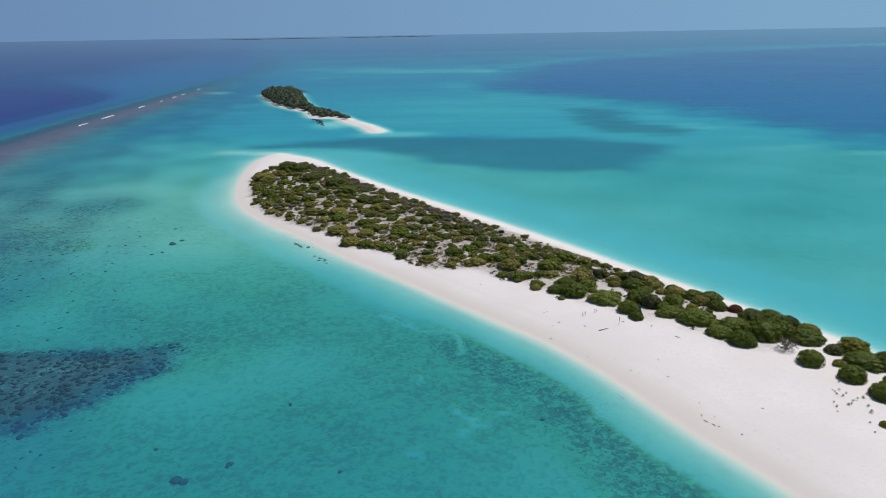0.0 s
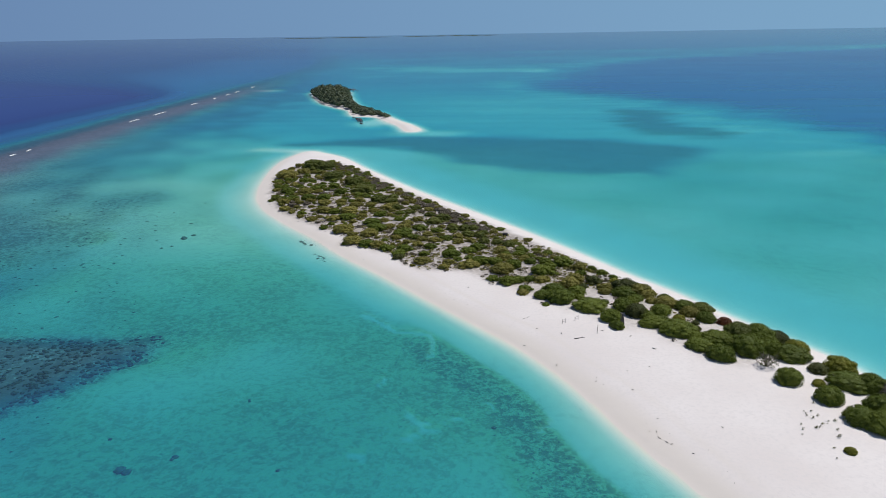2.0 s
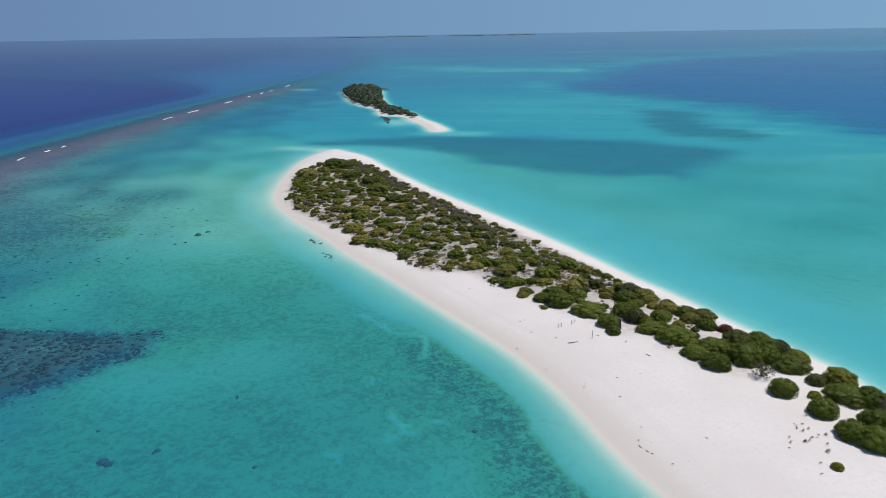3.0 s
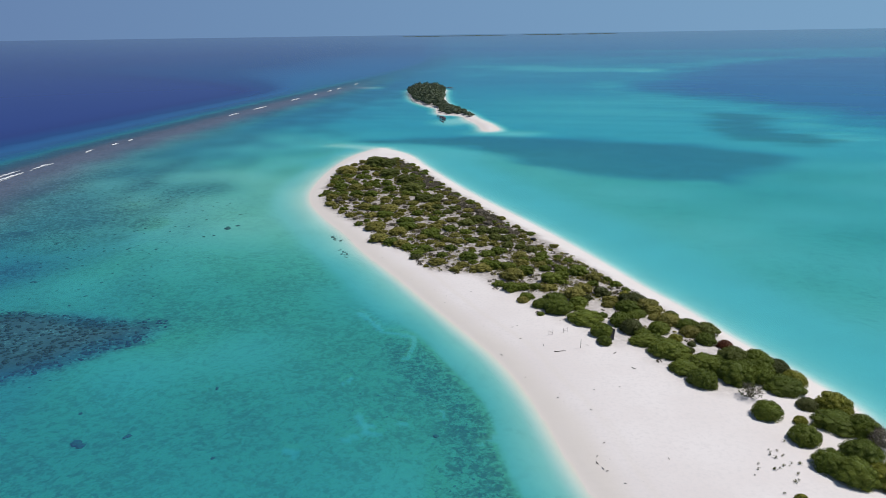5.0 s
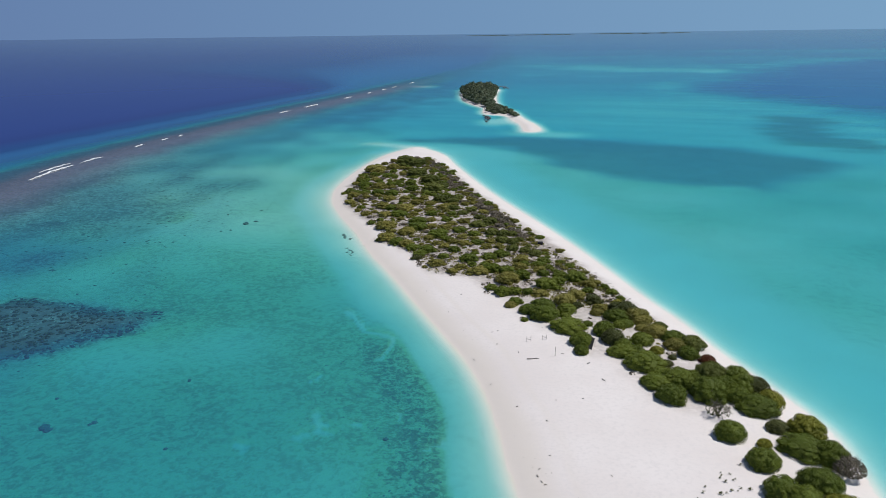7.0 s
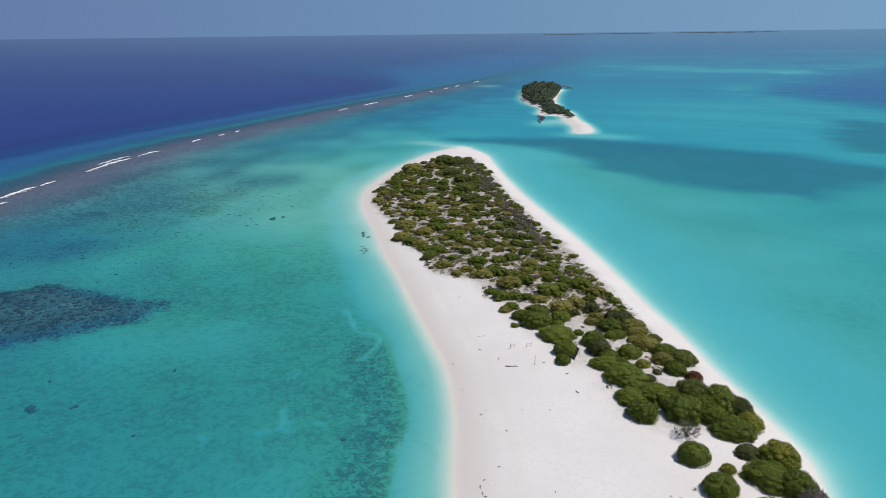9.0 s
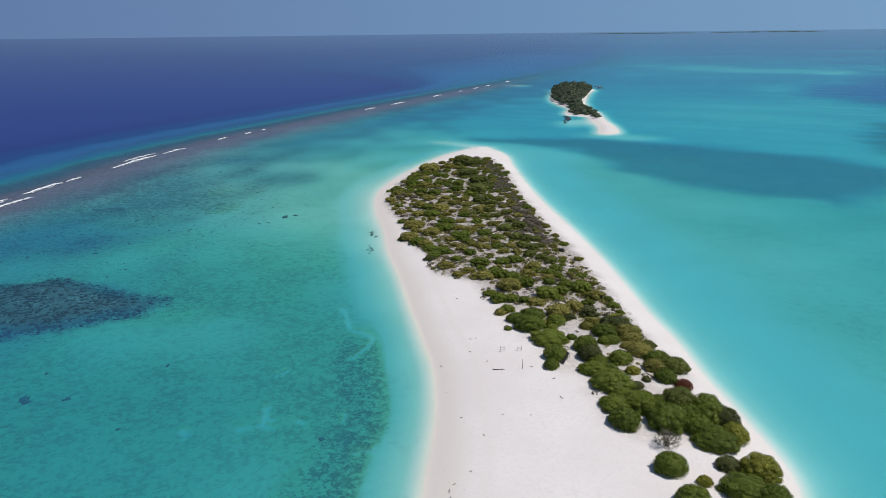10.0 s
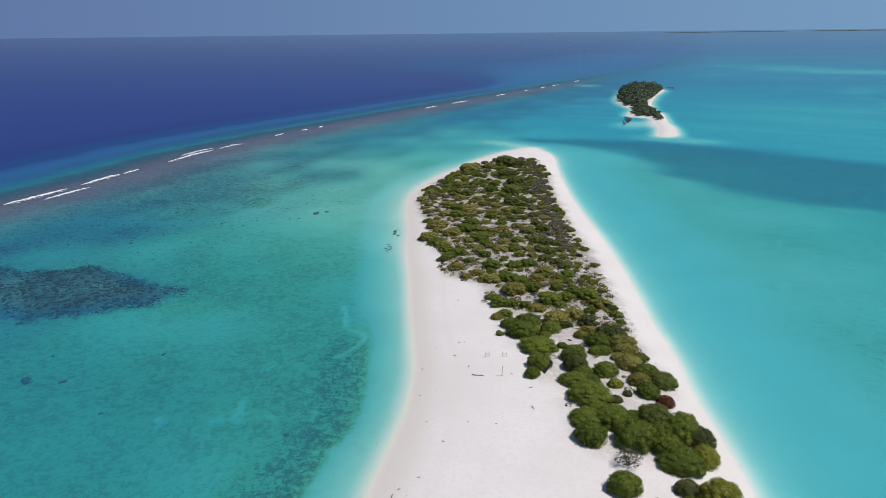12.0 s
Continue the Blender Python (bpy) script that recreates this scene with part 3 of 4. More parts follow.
SHRUBS_SOUTH_B = [
    (64.8, 175.6, 2.7, 1.0, 0.85, "olive"), (68.0, 172.0, 2.4, 1.2, 1.0, "green"), (64.7, 169.1, 1.1, 1.0, 0.9, "grey"), (63.8, 165.2, 1.6, 1.0, 0.7, "grey"),
    (56.0, 188.0, 2.8, 1.0, 0.8, "olive"), (52.5, 184.5, 2.2, 1.0, 0.8, "green"), (56.5, 183.5, 1.8, 1.0, 0.8, "olive"), (60.5, 186.5, 2.0, 1.0, 0.85, "deep"),
    (53.3, 172.0, 2.3, 1.1, 0.8, "green"), (56.4, 169.0, 2.4, 1.0, 0.75, "green"),
]
SHRUBS_END_A = [
    (69.4, 156.4, 3.0, 1.0, 0.85, "green"), (75.4, 158.0, 3.2, 1.0, 0.9, "green"), (69.6, 160.3, 2.4, 1.0, 0.8, "green"), (63.0, 159.4, 2.7, 1.0, 0.7, "green"),
    (62.3, 154.8, 3.6, 1.0, 0.6, "green"), (65.7, 149.6, 3.2, 1.2, 1.0, "green"), (66.6, 157.7, 3.6, 1.0, 0.88, "green"), (72.9, 162.0, 3.7, 1.0, 1.0, "deep"),
    (72.6, 153.8, 4.3, 1.0, 0.95, "green"), (78.1, 162.0, 3.8, 1.3, 1.0, "green"), (81.8, 161.3, 2.8, 1.2, 1.0, "grey"), (84.3, 155.7, 2.8, 1.2, 1.0, "lime"),
    (77.8, 154.6, 3.0, 1.2, 1.0, "green"), (81.7, 151.6, 4.4, 1.0, 0.6, "green"), (76.5, 139.2, 3.3, 1.0, 1.0, "green"), (84.7, 145.0, 2.4, 1.0, 0.85, "grey"),
]
SHRUBS_END_B = [
    (82.2, 138.2, 1.5, 1.0, 0.95, "lime"), (81.6, 131.8, 3.5, 1.0, 1.0, "green"), (89.6, 146.2, 4.0, 1.0, 0.98, "lime"), (88.5, 139.2, 4.9, 1.0, 0.62, "green"),
    (92.6, 138.4, 3.6, 1.1, 1.0, "green"), (94.0, 136.6, 1.5, 1.3, 1.0, "lime"), (84.2, 124.0, 3.4, 1.2, 1.0, "green"), (89.9, 128.2, 4.1, 1.1, 1.0, "green"),
    (87.2, 121.7, 3.6, 1.2, 1.0, "green"), (92.5, 122.2, 4.3, 1.0, 0.75, "lime"), (77.6, 113.2, 1.2, 1.0, 0.9, "lime"),
]

SHRUBS_SOUTH, SHRUBS_END = SHRUBS_SOUTH_A + SHRUBS_SOUTH_B, SHRUBS_END_A + SHRUBS_END_B
STANDS = [(SHRUBS_NORTH_A, 0.64), (SHRUBS_NORTH_B, 0.6), (SHRUBS_NORTH_C, 0.6), (SHRUBS_MIDDLE_A, 0.62), (SHRUBS_MIDDLE_B, 0.64), (SHRUBS_NECK_A, 0.7), (SHRUBS_NECK_B, 0.74)]

gx, gy, gquads, gfan = disc(1.4, 760, 1.03)
plan = survey(gx, gy)
wild = line_distance(gx, gy, WILD, True)
litter = ease(wild + 1.5 * wave_noise(gx, gy, 9, 11), -2.0, 4.0) * (0.45 + 0.55 * ease(gy, 165, 225))
ground = sheet("ground", gx, gy, plan["height"], gquads, gfan, GROUND,
               dict(cover=plan["cover"], wet=plan["wet"], litter=litter, flat=plan["flat"]))
tagged(ground, "white coral sand island and pale seabed with reef", "ground", kind="structure")
level = plan["level"] + np.where(plan["depth"] <= 0, -0.25, 0.0)
water = sheet("water", gx, gy, level, gquads, gfan, WATER, dict(depth=plan["depth"]))
tagged(water, "clear turquoise lagoon and deep blue ocean water", "water", kind="structure")


def ground_z(x, y):
    d = line_distance(np.array([x], float), np.array([y], float), ISLAND, True)
    return float(land_height(d)[0]) if d[0] > 0 else float(survey(np.array([x], float), np.array([y], float))["height"][0])


def ground_many(xs, ys):
    return survey(np.asarray(xs, float), np.asarray(ys, float))["height"]


# ---- shrubs ----
def leaf_cloud(rng, spots, normals, size, stray=0.5):
    """Small bent leaf sprays, one at each spot."""
    p, n = np.asarray(spots, float), np.asarray(normals, float)
    n = n / (np.linalg.norm(n, axis=1, keepdims=True) + 1e-9) + rng.normal(0, stray, p.shape)
    n /= np.linalg.norm(n, axis=1, keepdims=True) + 1e-9
    t = np.cross(n, rng.normal(0, 1, p.shape))
    t /= np.linalg.norm(t, axis=1, keepdims=True) + 1e-9
    b = np.cross(n, t)
    s = size * rng.uniform(0.7, 1.35, (len(p), 1))
    verts = np.stack([p - t * s * 0.55, p + b * s * 0.42 + n * s * 0.22, p + t * s * 0.55 + n * s * 0.05, p - b * s * 0.42 + n * s * 0.22], 1).reshape(-1, 3)
    k = 4 * np.arange(len(p))[:, None]
    faces = np.concatenate([k + np.array([[0, 1, 2]]), k + np.array([[0, 2, 3]])], 1).reshape(-1, 3)
    return list(map(tuple, verts.tolist())), list(map(tuple, faces.tolist()))


BALL = bmesh.new()
bmesh.ops.create_icosphere(BALL, subdivisions=2, radius=1.0)
BALL_V = np.array([v.co[:] for v in BALL.verts])
BALL_F = [tuple(v.index for v in f.verts) for f in BALL.faces]
BALL.free()
ROUGH = bmesh.new()
bmesh.ops.create_icosphere(ROUGH, subdivisions=1, radius=1.0)
ROUGH_V = np.array([v.co[:] for v in ROUGH.verts])
ROUGH_F = [tuple(v.index for v in f.verts) for f in ROUGH.faces]
ROUGH.free()


def crown_mesh(name, seed, radius, height, lobes, leaves, leaf, material, wild=False):
    """A mounded crown: a low dome set with many rounded heads of foliage, clad in leaf sprays."""
    rng = np.random.RandomState(seed)
    balls = [(0.0, 0.0, 0.16, 0.66, 0.70)] if wild else [(0.0, 0.0, 0.20, 0.86, 0.76)]
    for k in range(lobes):
        a, up = 2.4 * k + rng.uniform(-0.4, 0.4), (k + 0.5) / lobes  # from the skirt to the top
        out = math.cos(up * 1.45) ** 0.75 * rng.uniform(0.70, 0.84)
        r = rng.uniform(0.14, 0.25) * (1.1 - 0.15 * up)
        if wild:
            out, r = out * rng.uniform(0.70, 1.22), rng.uniform(0.18, 0.38)
        balls.append((out * math.cos(a), out * math.sin(a), max(0.10, 0.08 + 0.70 * math.sin(up * 1.5) * rng.uniform(0.88, 1.10)), r, r * rng.uniform(0.8, 1.0)))
    balls = np.array(balls) * np.array([radius, radius, height, radius, height])
    verts, faces, count = [], [], 0
    for i, (x, y, z, r, h) in enumerate(balls):
        core_v, core_f = (BALL_V, BALL_F) if i == 0 else (ROUGH_V, ROUGH_F)
        bulge = 0.93 + rng.uniform(-0.09, 0.09, (len(core_v), 1))
        v = np.array([x, y, z]) + core_v * bulge * np.array([r, r, h])
        v[:, 2] = np.maximum(v[:, 2], 0.03)
        verts += list(map(tuple, v.tolist()))
        faces += [tuple(q + count for q in f) for f in core_f]
        count += len(core_v)
    weight = balls[:, 3] * (balls[:, 3] + balls[:, 4])
    weight[0] *= 0.8
    pick = rng.choice(len(balls), size=leaves * 4, p=weight / weight.sum())
    v = rng.normal(0, 1, (leaves * 4, 3))
    v /= np.linalg.norm(v, axis=1, keepdims=True)
    b = balls[pick]
    p = b[:, :3] + v * b[:, [3, 3, 4]] * rng.uniform(0.94, 1.10, (len(v), 1))
    keep = (v[:, 2] > -0.35) & (p[:, 2] > 0.04)
    for x, y, z, r, h in balls:
        keep &= ((p[:, 0] - x) / r) ** 2 + ((p[:, 1] - y) / r) ** 2 + ((p[:, 2] - z) / h) ** 2 > 0.84
    p, n = p[keep][:leaves], (v / b[:, [3, 3, 4]])[keep][:leaves]
    lv, lf = leaf_cloud(rng, p, n, leaf, 0.42)
    return mesh_from(name, verts + lv, faces + [tuple(i + count for i in f) for f in lf], [material])


def stick(verts, faces, a, b, ra, rb, sides=5):
    """A tapered stick from a to b, added to a mesh's lists."""
    a, b = Vector(a), Vector(b)
    turn = (b - a).to_track_quat("Z", "Y").to_matrix()
    k = len(verts)
    for p, r in ((a, ra), (b, rb)):
        for i in range(sides):
            w = 2 * math.pi * i / sides
            verts.append(tuple(p + turn @ Vector((r * math.cos(w), r * math.sin(w), 0))))
    for i in range(sides):
        j = (i + 1) % sides
        faces.append((k + i, k + j, k + sides + j, k + sides + i))
    faces.append(tuple(k + sides + i for i in range(sides)))
    faces.append(tuple(k + sides - 1 - i for i in range(sides)))


def branch_mesh(name, seed, radius, height, stems, twigs, material, spread=0.75):
    """Forking stems from one root."""
    rng = np.random.RandomState(seed)
    verts, faces = [], []
    for k in range(stems):
        a = 2 * math.pi * (k + rng.uniform(-0.3, 0.3)) / stems
        d = rng.uniform(0.25, spread) * radius
        mid = (d * 0.5 * math.cos(a), d * 0.5 * math.sin(a), height * rng.uniform(0.3, 0.45))
        tip = (d * math.cos(a + 0.2), d * math.sin(a + 0.2), height * rng.uniform(0.6, 0.8))
        stick(verts, faces, (0.05 * math.cos(a), 0.05 * math.sin(a), -0.3), mid, 0.035 * height, 0.022 * height)
        stick(verts, faces, mid, tip, 0.022 * height, 0.010 * height)
        for _ in range(twigs):
            base = Vector(mid).lerp(Vector(tip), rng.uniform(0.1, 1.0))
            end = base + Vector((math.cos(a), math.sin(a), 0)) * rng.uniform(0, 0.25) * radius + Vector(rng.normal(0, 0.16, 3)) * radius + Vector((0, 0, rng.uniform(0.05, 0.3) * height))
            stick(verts, faces, base, end, 0.010 * height, 0.004 * height, 4)
    return mesh_from(name, verts, faces, [material])


# three sizes, each in several forms: radius, leaf sprays, lobes
SIZES = {"small": (1.4, 420, 14), "medium": (2.6, 1100, 24), "large": (4.2, 2400, 38)}
CROWNS, STEMS = {}, {}
SIZES.update({"fine " + key: v for key, v in list(SIZES.items())})
for key, (radius, leaves, lobes) in SIZES.items():
    leaf, leaves = (0.165, int(leaves * 2.3)) if key.startswith("fine") else (0.30, leaves)
    for tone, mat in (("green", LEAF_GREEN), ("olive", LEAF_OLIVE), ("grey", LEAF_GREY), ("dry", LEAF_DRY), ("lime", LEAF_LIME), ("deep", LEAF_DEEP)):
        CROWNS[key, tone] = [crown_mesh("crown", 10 * k + len(CROWNS) * 100, radius, radius, lobes + k, leaves, leaf, mat, not key.startswith("fine")) for k in range(3 if tone in ("green", "olive") else 1)]
    STEMS[key] = branch_mesh("stem", 5, radius, radius, 4, 1, BARK)

LABELS = {"green": "dense green beach shrub mounded on white sand", "olive": "olive green beach shrub on littered sand",
          "deep": "tall dark green shrub among lower growth",
          "lime": "yellow-green leafy beach shrub on white sand",
          "grey": "grey-green leafy beach shrub on white sand", "dry": "dry brown beach shrub on littered sand"}


def shrub(x, y, r, tall, tone, rng, label="", crown=None, deep=1.0):
    key = "small" if r < 1.9 else "medium" if r < 3.3 else "large"
    key = "fine " + key if y < 190 else key
    unit = SIZES[key][0]
    forms = CROWNS[key, tone]
    root = new("shrub")
    turn = rng.uniform(0, 6.28) if deep == 1.0 else 0.35 + 3.1416 * rng.randint(2)
    root.matrix_world = Matrix.LocRotScale((x, y, ground_z(x, y) - 0.08), Euler((0, 0, turn)), (r / unit * rng.uniform(0.96, 1.06), r / unit * deep * rng.uniform(0.9, 1.02), r / unit * tall * rng.uniform(0.94, 1.08)))
    part("crown", crown or forms[rng.randint(len(forms))], root)
    part("stem", STEMS[key], root)
    tagged(root, label or LABELS[tone], "shrub", "shrubs of the island")
    return root


rng = np.random.RandomState(4)
SPINE = np.array([(-92, 380), (-73, 349), (-51, 318), (-33, 294), (-10, 265), (3, 252), (14, 236)], float)
for rows, tall in STANDS:
    for px, py, pr in rows:
        axis = (px + 110) * 0.866 + (py - 430) * 0.5  # across the island, growing eastwards
        pick = rng.uniform()
        if py > 235:
            tone = "olive" if pick < 0.55 else "green"
            if axis > 8 and 262 < py < 345 and pick < 0.75:
                tone = "dry"
        else:
            tone = "green" if pick < 0.58 else "olive" if pick < 0.96 else "grey"
        if tone != "dry" and py > 232 and line_distance(np.array([px]), np.array([py]), SPINE, False)[0] ** 2 < 30:
            tone, pr = "deep", pr * 1.22
        tone = "green" if (px, py) == (32.2, 182.6) else "lime" if (px, py) == (48.7, 199.7) else tone
        shrub(px, py, pr * (0.94 if py > 200 else 1.0), tall, tone, rng)
for px, py, pr, deep, tall, tone in SHRUBS_SOUTH + SHRUBS_END:
    shrub(px, py, pr * (1.02 if py > 148 else 0.94), tall * 0.95, tone, rng, deep=deep)
for px, py, pr in ((-87, 394, 1.7), (-73, 376, 2.0), (-67.5, 369.5, 1.4), (-64.5, 363.5, 2.0), (10, 258, 1.3), (-90, 303, 2.0)):
    shrub(px, py, pr, 0.75, "deep", rng, "lone dark rounded shrub on the open beach")

# lesser growth that fills the wider gaps of the northern stand
def thicket(name, rows, tone, tall, label):
    """Many low clumps joined, each a turned and scaled crown."""
    coords, loops, count, k = [], [], 0, 0
    heights = ground_many([q[0] for q in rows], [q[1] for q in rows])
    for (px, py, pr), z in zip(rows, heights):
        forms = CROWNS["small", tone]
        me = forms[k % len(forms)]
        v = np.zeros(len(me.vertices) * 3)
        me.vertices.foreach_get("co", v)
        v, a, w = v.reshape(-1, 3), k * 2.4, pr / SIZES["small"][0]
        coords.append(np.stack([px + w * (v[:, 0] * math.cos(a) - v[:, 1] * math.sin(a)), py + w * (v[:, 0] * math.sin(a) + v[:, 1] * math.cos(a)), z - 0.05 + w * tall * v[:, 2]], -1))
        f = np.zeros(len(me.loops), np.int32)
        me.loops.foreach_get("vertex_index", f)
        loops.append(f.reshape(-1, 3) + count)
        count, k = count + len(v), k + 1
    me = mesh_from(name, np.concatenate(coords).tolist(), np.concatenate(loops).tolist(), [{"olive": LEAF_OLIVE, "green": LEAF_GREEN, "dry": LEAF_DRY}[tone]])
    return tagged(new(name, me), label, "undergrowth", kind="stuff")


grown = [(px, py, pr) for rows, _ in STANDS for px, py, pr in rows] + [row[:3] for row in SHRUBS_SOUTH + SHRUBS_END]
lesser = []
tries = np.stack([rng.uniform(-112, 60, 5200), rng.uniform(215, 410, 5200), rng.uniform(0.8, 2.6, 5200)], -1)
tries = tries[line_distance(tries[:, 0], tries[:, 1], WILD, True) > 2.4]
for px, py, pr in tries:
    room = 0.83 if py > 290 else 1.02
    if math.hypot(px - 16.5, py - 246) > 5.5 and all((px - a) ** 2 + (py - b) ** 2 > (room * (pr + c)) ** 2 for a, b, c in grown):
        grown.append((px, py, pr))
        lesser.append((px, py, pr))
dry = [row for k, row in enumerate(lesser) if k % 6 == 5]
lesser = [row for k, row in enumerate(lesser) if k % 6 < 5]
thicket("dry_thicket", dry, "dry", 0.5, "dry brown clumps between the green shrubs")
thicket("low_thicket", lesser[::2], "green", 0.62, "low green clumps between the taller shrubs")
thicket("low_thicket", lesser[1::2], "olive", 0.62, "low olive clumps between the taller shrubs")

# dry scrub along the eastern edge of the growth
scrub = []
for k in range(220):
    y = rng.uniform(252, 392)
    edge = float(np.interp(y, [245, 265, 293, 323, 354, 383, 395], [14, 3, -15, -36, -54, -74, -84]))
    scrub.append((edge - rng.uniform(0.5, 4.0 + 10.0 * rng.uniform() * (y > 275)), y, rng.uniform(0.7, 1.9)))
thicket("dry_scrub", scrub, "dry", 0.55, "dry brown scrub along the eastern sand")

shrub(72.2, 170.5, 1.9, 0.95, "green", rng, "rust-red shrub at the sandy eastern shore", crown_mesh("crown", 77, 2.6, 2.6, 7, 1000, 0.3, LEAF_RED))


def twiggy(name, x, y, radius, height, seed, label, leaf_mat, leaves):
    """A bare or half-bare shrub: forking grey stems with few leaves."""
    r = np.random.RandomState(seed)
    root = new(name)
    root.location = (x, y, ground_z(x, y) - 0.05)
    part("branches", branch_mesh("branches", seed, radius, height, 9, 26, BARK, 0.85), root)
    spots, normals = [], []
    while len(spots) < leaves:
        v = r.normal(0, 1, 3)
        v /= np.linalg.norm(v)
        if v[2] > -0.2:
            spots.append(np.array([v[0] * radius, v[1] * radius, height * (0.45 + 0.5 * v[2])]) * r.uniform(0.75, 1.0)), normals.append(v)
    lv, lf = leaf_cloud(r, spots, normals, 0.26)
    part("leaves", mesh_from("leaves", lv, lf, [leaf_mat]), root)
    return tagged(root, label, "shrub", "shrubs of the island")


twiggy("bare_shrub", 74.3, 146.0, 2.5, 2.9, 31, "half-dead shrub with bare grey branches on white sand", LEAF_GREY, 300)
twiggy("bare_shrub", 95.0, 135.0, 2.6, 3.4, 32, "dry brown twiggy shrub at the eastern shore", LEAF_DRY, 1700)


# ---- low growth and litter between the shrubs ----
def beside_shrubs(r, count, least=0.9, most=3.2):
    """Places beside the shrubs, inside the overgrown part of the island."""
    rows = np.array([q for stand, _ in STANDS for q in stand] + [q[:3] for q in SHRUBS_SOUTH])
    rows = rows[r.randint(len(rows), size=count * 2)]
    a, d = r.uniform(0, 2 * math.pi, len(rows)), rows[:, 2] * least + r.uniform(0, most, len(rows))
    x, y = rows[:, 0] + d * np.cos(a), rows[:, 1] + d * np.sin(a)
    keep = (line_distance(x, y, WILD, True) > -0.5) & ((y > 195) | (r.uniform(size=len(x)) < 0.07))
    return np.stack([x[keep], y[keep]], -1)[:count]


def western_fringe(r, count):
    """Places along the western edge of the northern growth."""
    t = r.uniform(0, 1, count) + r.normal(0, 0.01, count)
    edge = np.array([(-96, 312), (-90, 298), (-82, 285), (-70, 270), (-58, 258), (-50, 247), (-44, 238)], float)
    return np.stack([np.interp(t, np.linspace(0, 1, 7), edge[:, k]) + r.normal(0, 2.2, count) for k in (0, 1)], -1)


def undergrowth(name, seed, count, material, label, sizes, places=beside_shrubs):
    r = np.random.RandomState(seed)
    at = places(r, count)
    inland = line_distance(at[:, 0], at[:, 1], ISLAND, True) > 7.5
    at = at[inland]
    zs, spots, normals = ground_many(at[:, 0], at[:, 1]), [], []
    for (x, y), z in zip(at, zs):
        size = r.uniform(*sizes)
        v = r.normal(0, 1, (int(10 + 22 * size), 3))
        v[:, 2] = np.abs(v[:, 2])
        v /= np.linalg.norm(v, axis=1, keepdims=True)
        spots.append(np.array([x, y, z + 0.05]) + v * size * np.array([1, 1, 0.5])), normals.append(v)
    verts, faces = leaf_cloud(r, np.concatenate(spots), np.concatenate(normals), 0.34, 0.62)
    return tagged(new(name, mesh_from(name, verts, faces, [material])), label, "undergrowth", kind="stuff")


undergrowth("undergrowth", 51, 1100, LEAF_OLIVE, "low olive creepers spreading between the shrubs", (0.4, 1.1))
undergrowth("dry_undergrowth", 52, 1000, LEAF_DRY, "dead brown creepers and dry stalks on the sand", (0.3, 0.9))


undergrowth("creeping_vine", 54, 130, LEAF_LIME, "yellow-green vines creeping onto the western sand", (0.3, 1.0), western_fringe)


def fallen_twigs():
    r = np.random.RandomState(53)
    at = beside_shrubs(r, 4200, 0.95, 4.0)
    zs, verts, faces = ground_many(at[:, 0], at[:, 1]), [], []
    for (x, y), z in zip(at, zs):
        a, s = r.uniform(0, 2 * math.pi), r.uniform(0.25, 0.8)
        dx, dy = math.cos(a) * s, math.sin(a) * s
        stick(verts, faces, (x - dx, y - dy, z + 0.03), (x + dx, y + dy, z + r.uniform(0.05, 0.2)), 0.04, 0.02, 3)
    return tagged(new("leaf_litter", mesh_from("leaf_litter", verts, faces, [GREY_WOOD])), "grey fallen twigs scattered over the sand", "litter", kind="stuff")


fallen_twigs()


# ---- wreckage and plants on the beach ----
def driftwood(x, y, length, turn, seed, mat, label):
    """A weathered bent branch with short forks lying on the sand."""
    r = np.random.RandomState(seed)
    verts, faces = [], []
    p, a, rad = Vector((-length / 2, 0, 0.06)), 0.0, 0.05 + 0.03 * length
    for k in range(4):
        a += r.uniform(-0.35, 0.35)
        q = p + Vector((math.cos(a), math.sin(a), r.uniform(-0.03, 0.05))) * length / 4
        q.z = max(q.z, 0.04)
        stick(verts, faces, p, q, rad, rad * 0.85, 6)
        if k in (1, 2):
            b = a + r.choice([-1, 1]) * r.uniform(0.6, 1.1)
            stick(verts, faces, q, q + Vector((math.cos(b), math.sin(b), r.uniform(0.1, 0.6))) * length * 0.28, rad * 0.6, rad * 0.25, 5)
        p, rad = q, rad * 0.85
    ob = new("driftwood", mesh_from("driftwood", verts, faces, [mat], smooth=False))
    ob.matrix_world = pose(x, y, ground_z(x, y), 0, 0, turn)
    return tagged(ob, label, "driftwood", "driftwood on the beach")


WRECK = [(22, 170, 0.7), (25, 164, 0.6), (31, 161, 0.9), (41, 163, 0.8), (47.3, 160, 1.2), (51.5, 153, 1.3), (22, 156, 0.8), (37, 138, 0.5), (29, 146, 0.5),
         (44, 142, 0.5), (49, 144, 0.5), (46, 117, 1.0), (47.3, 115.7, 0.8), (48, 115, 0.6), (46, 119, 0.6), (58, 120, 0.6), (51, 112, 0.5), (47, 123, 0.5),
         (33, 128, 0.6), (44, 134, 0.6), (23, 171, 0.6), (17, 199, 0.9), (-114, 435, 0.9), (6, 192, 0.7)]
for k, (x, y, length) in enumerate(WRECK):
    driftwood(x, y, length * 0.8, 57 * k, 200 + k, DARK_WOOD if k % 3 else GREY_WOOD, "small dark driftwood branch on white sand" if k % 3 else "small bleached driftwood branch on white sand")


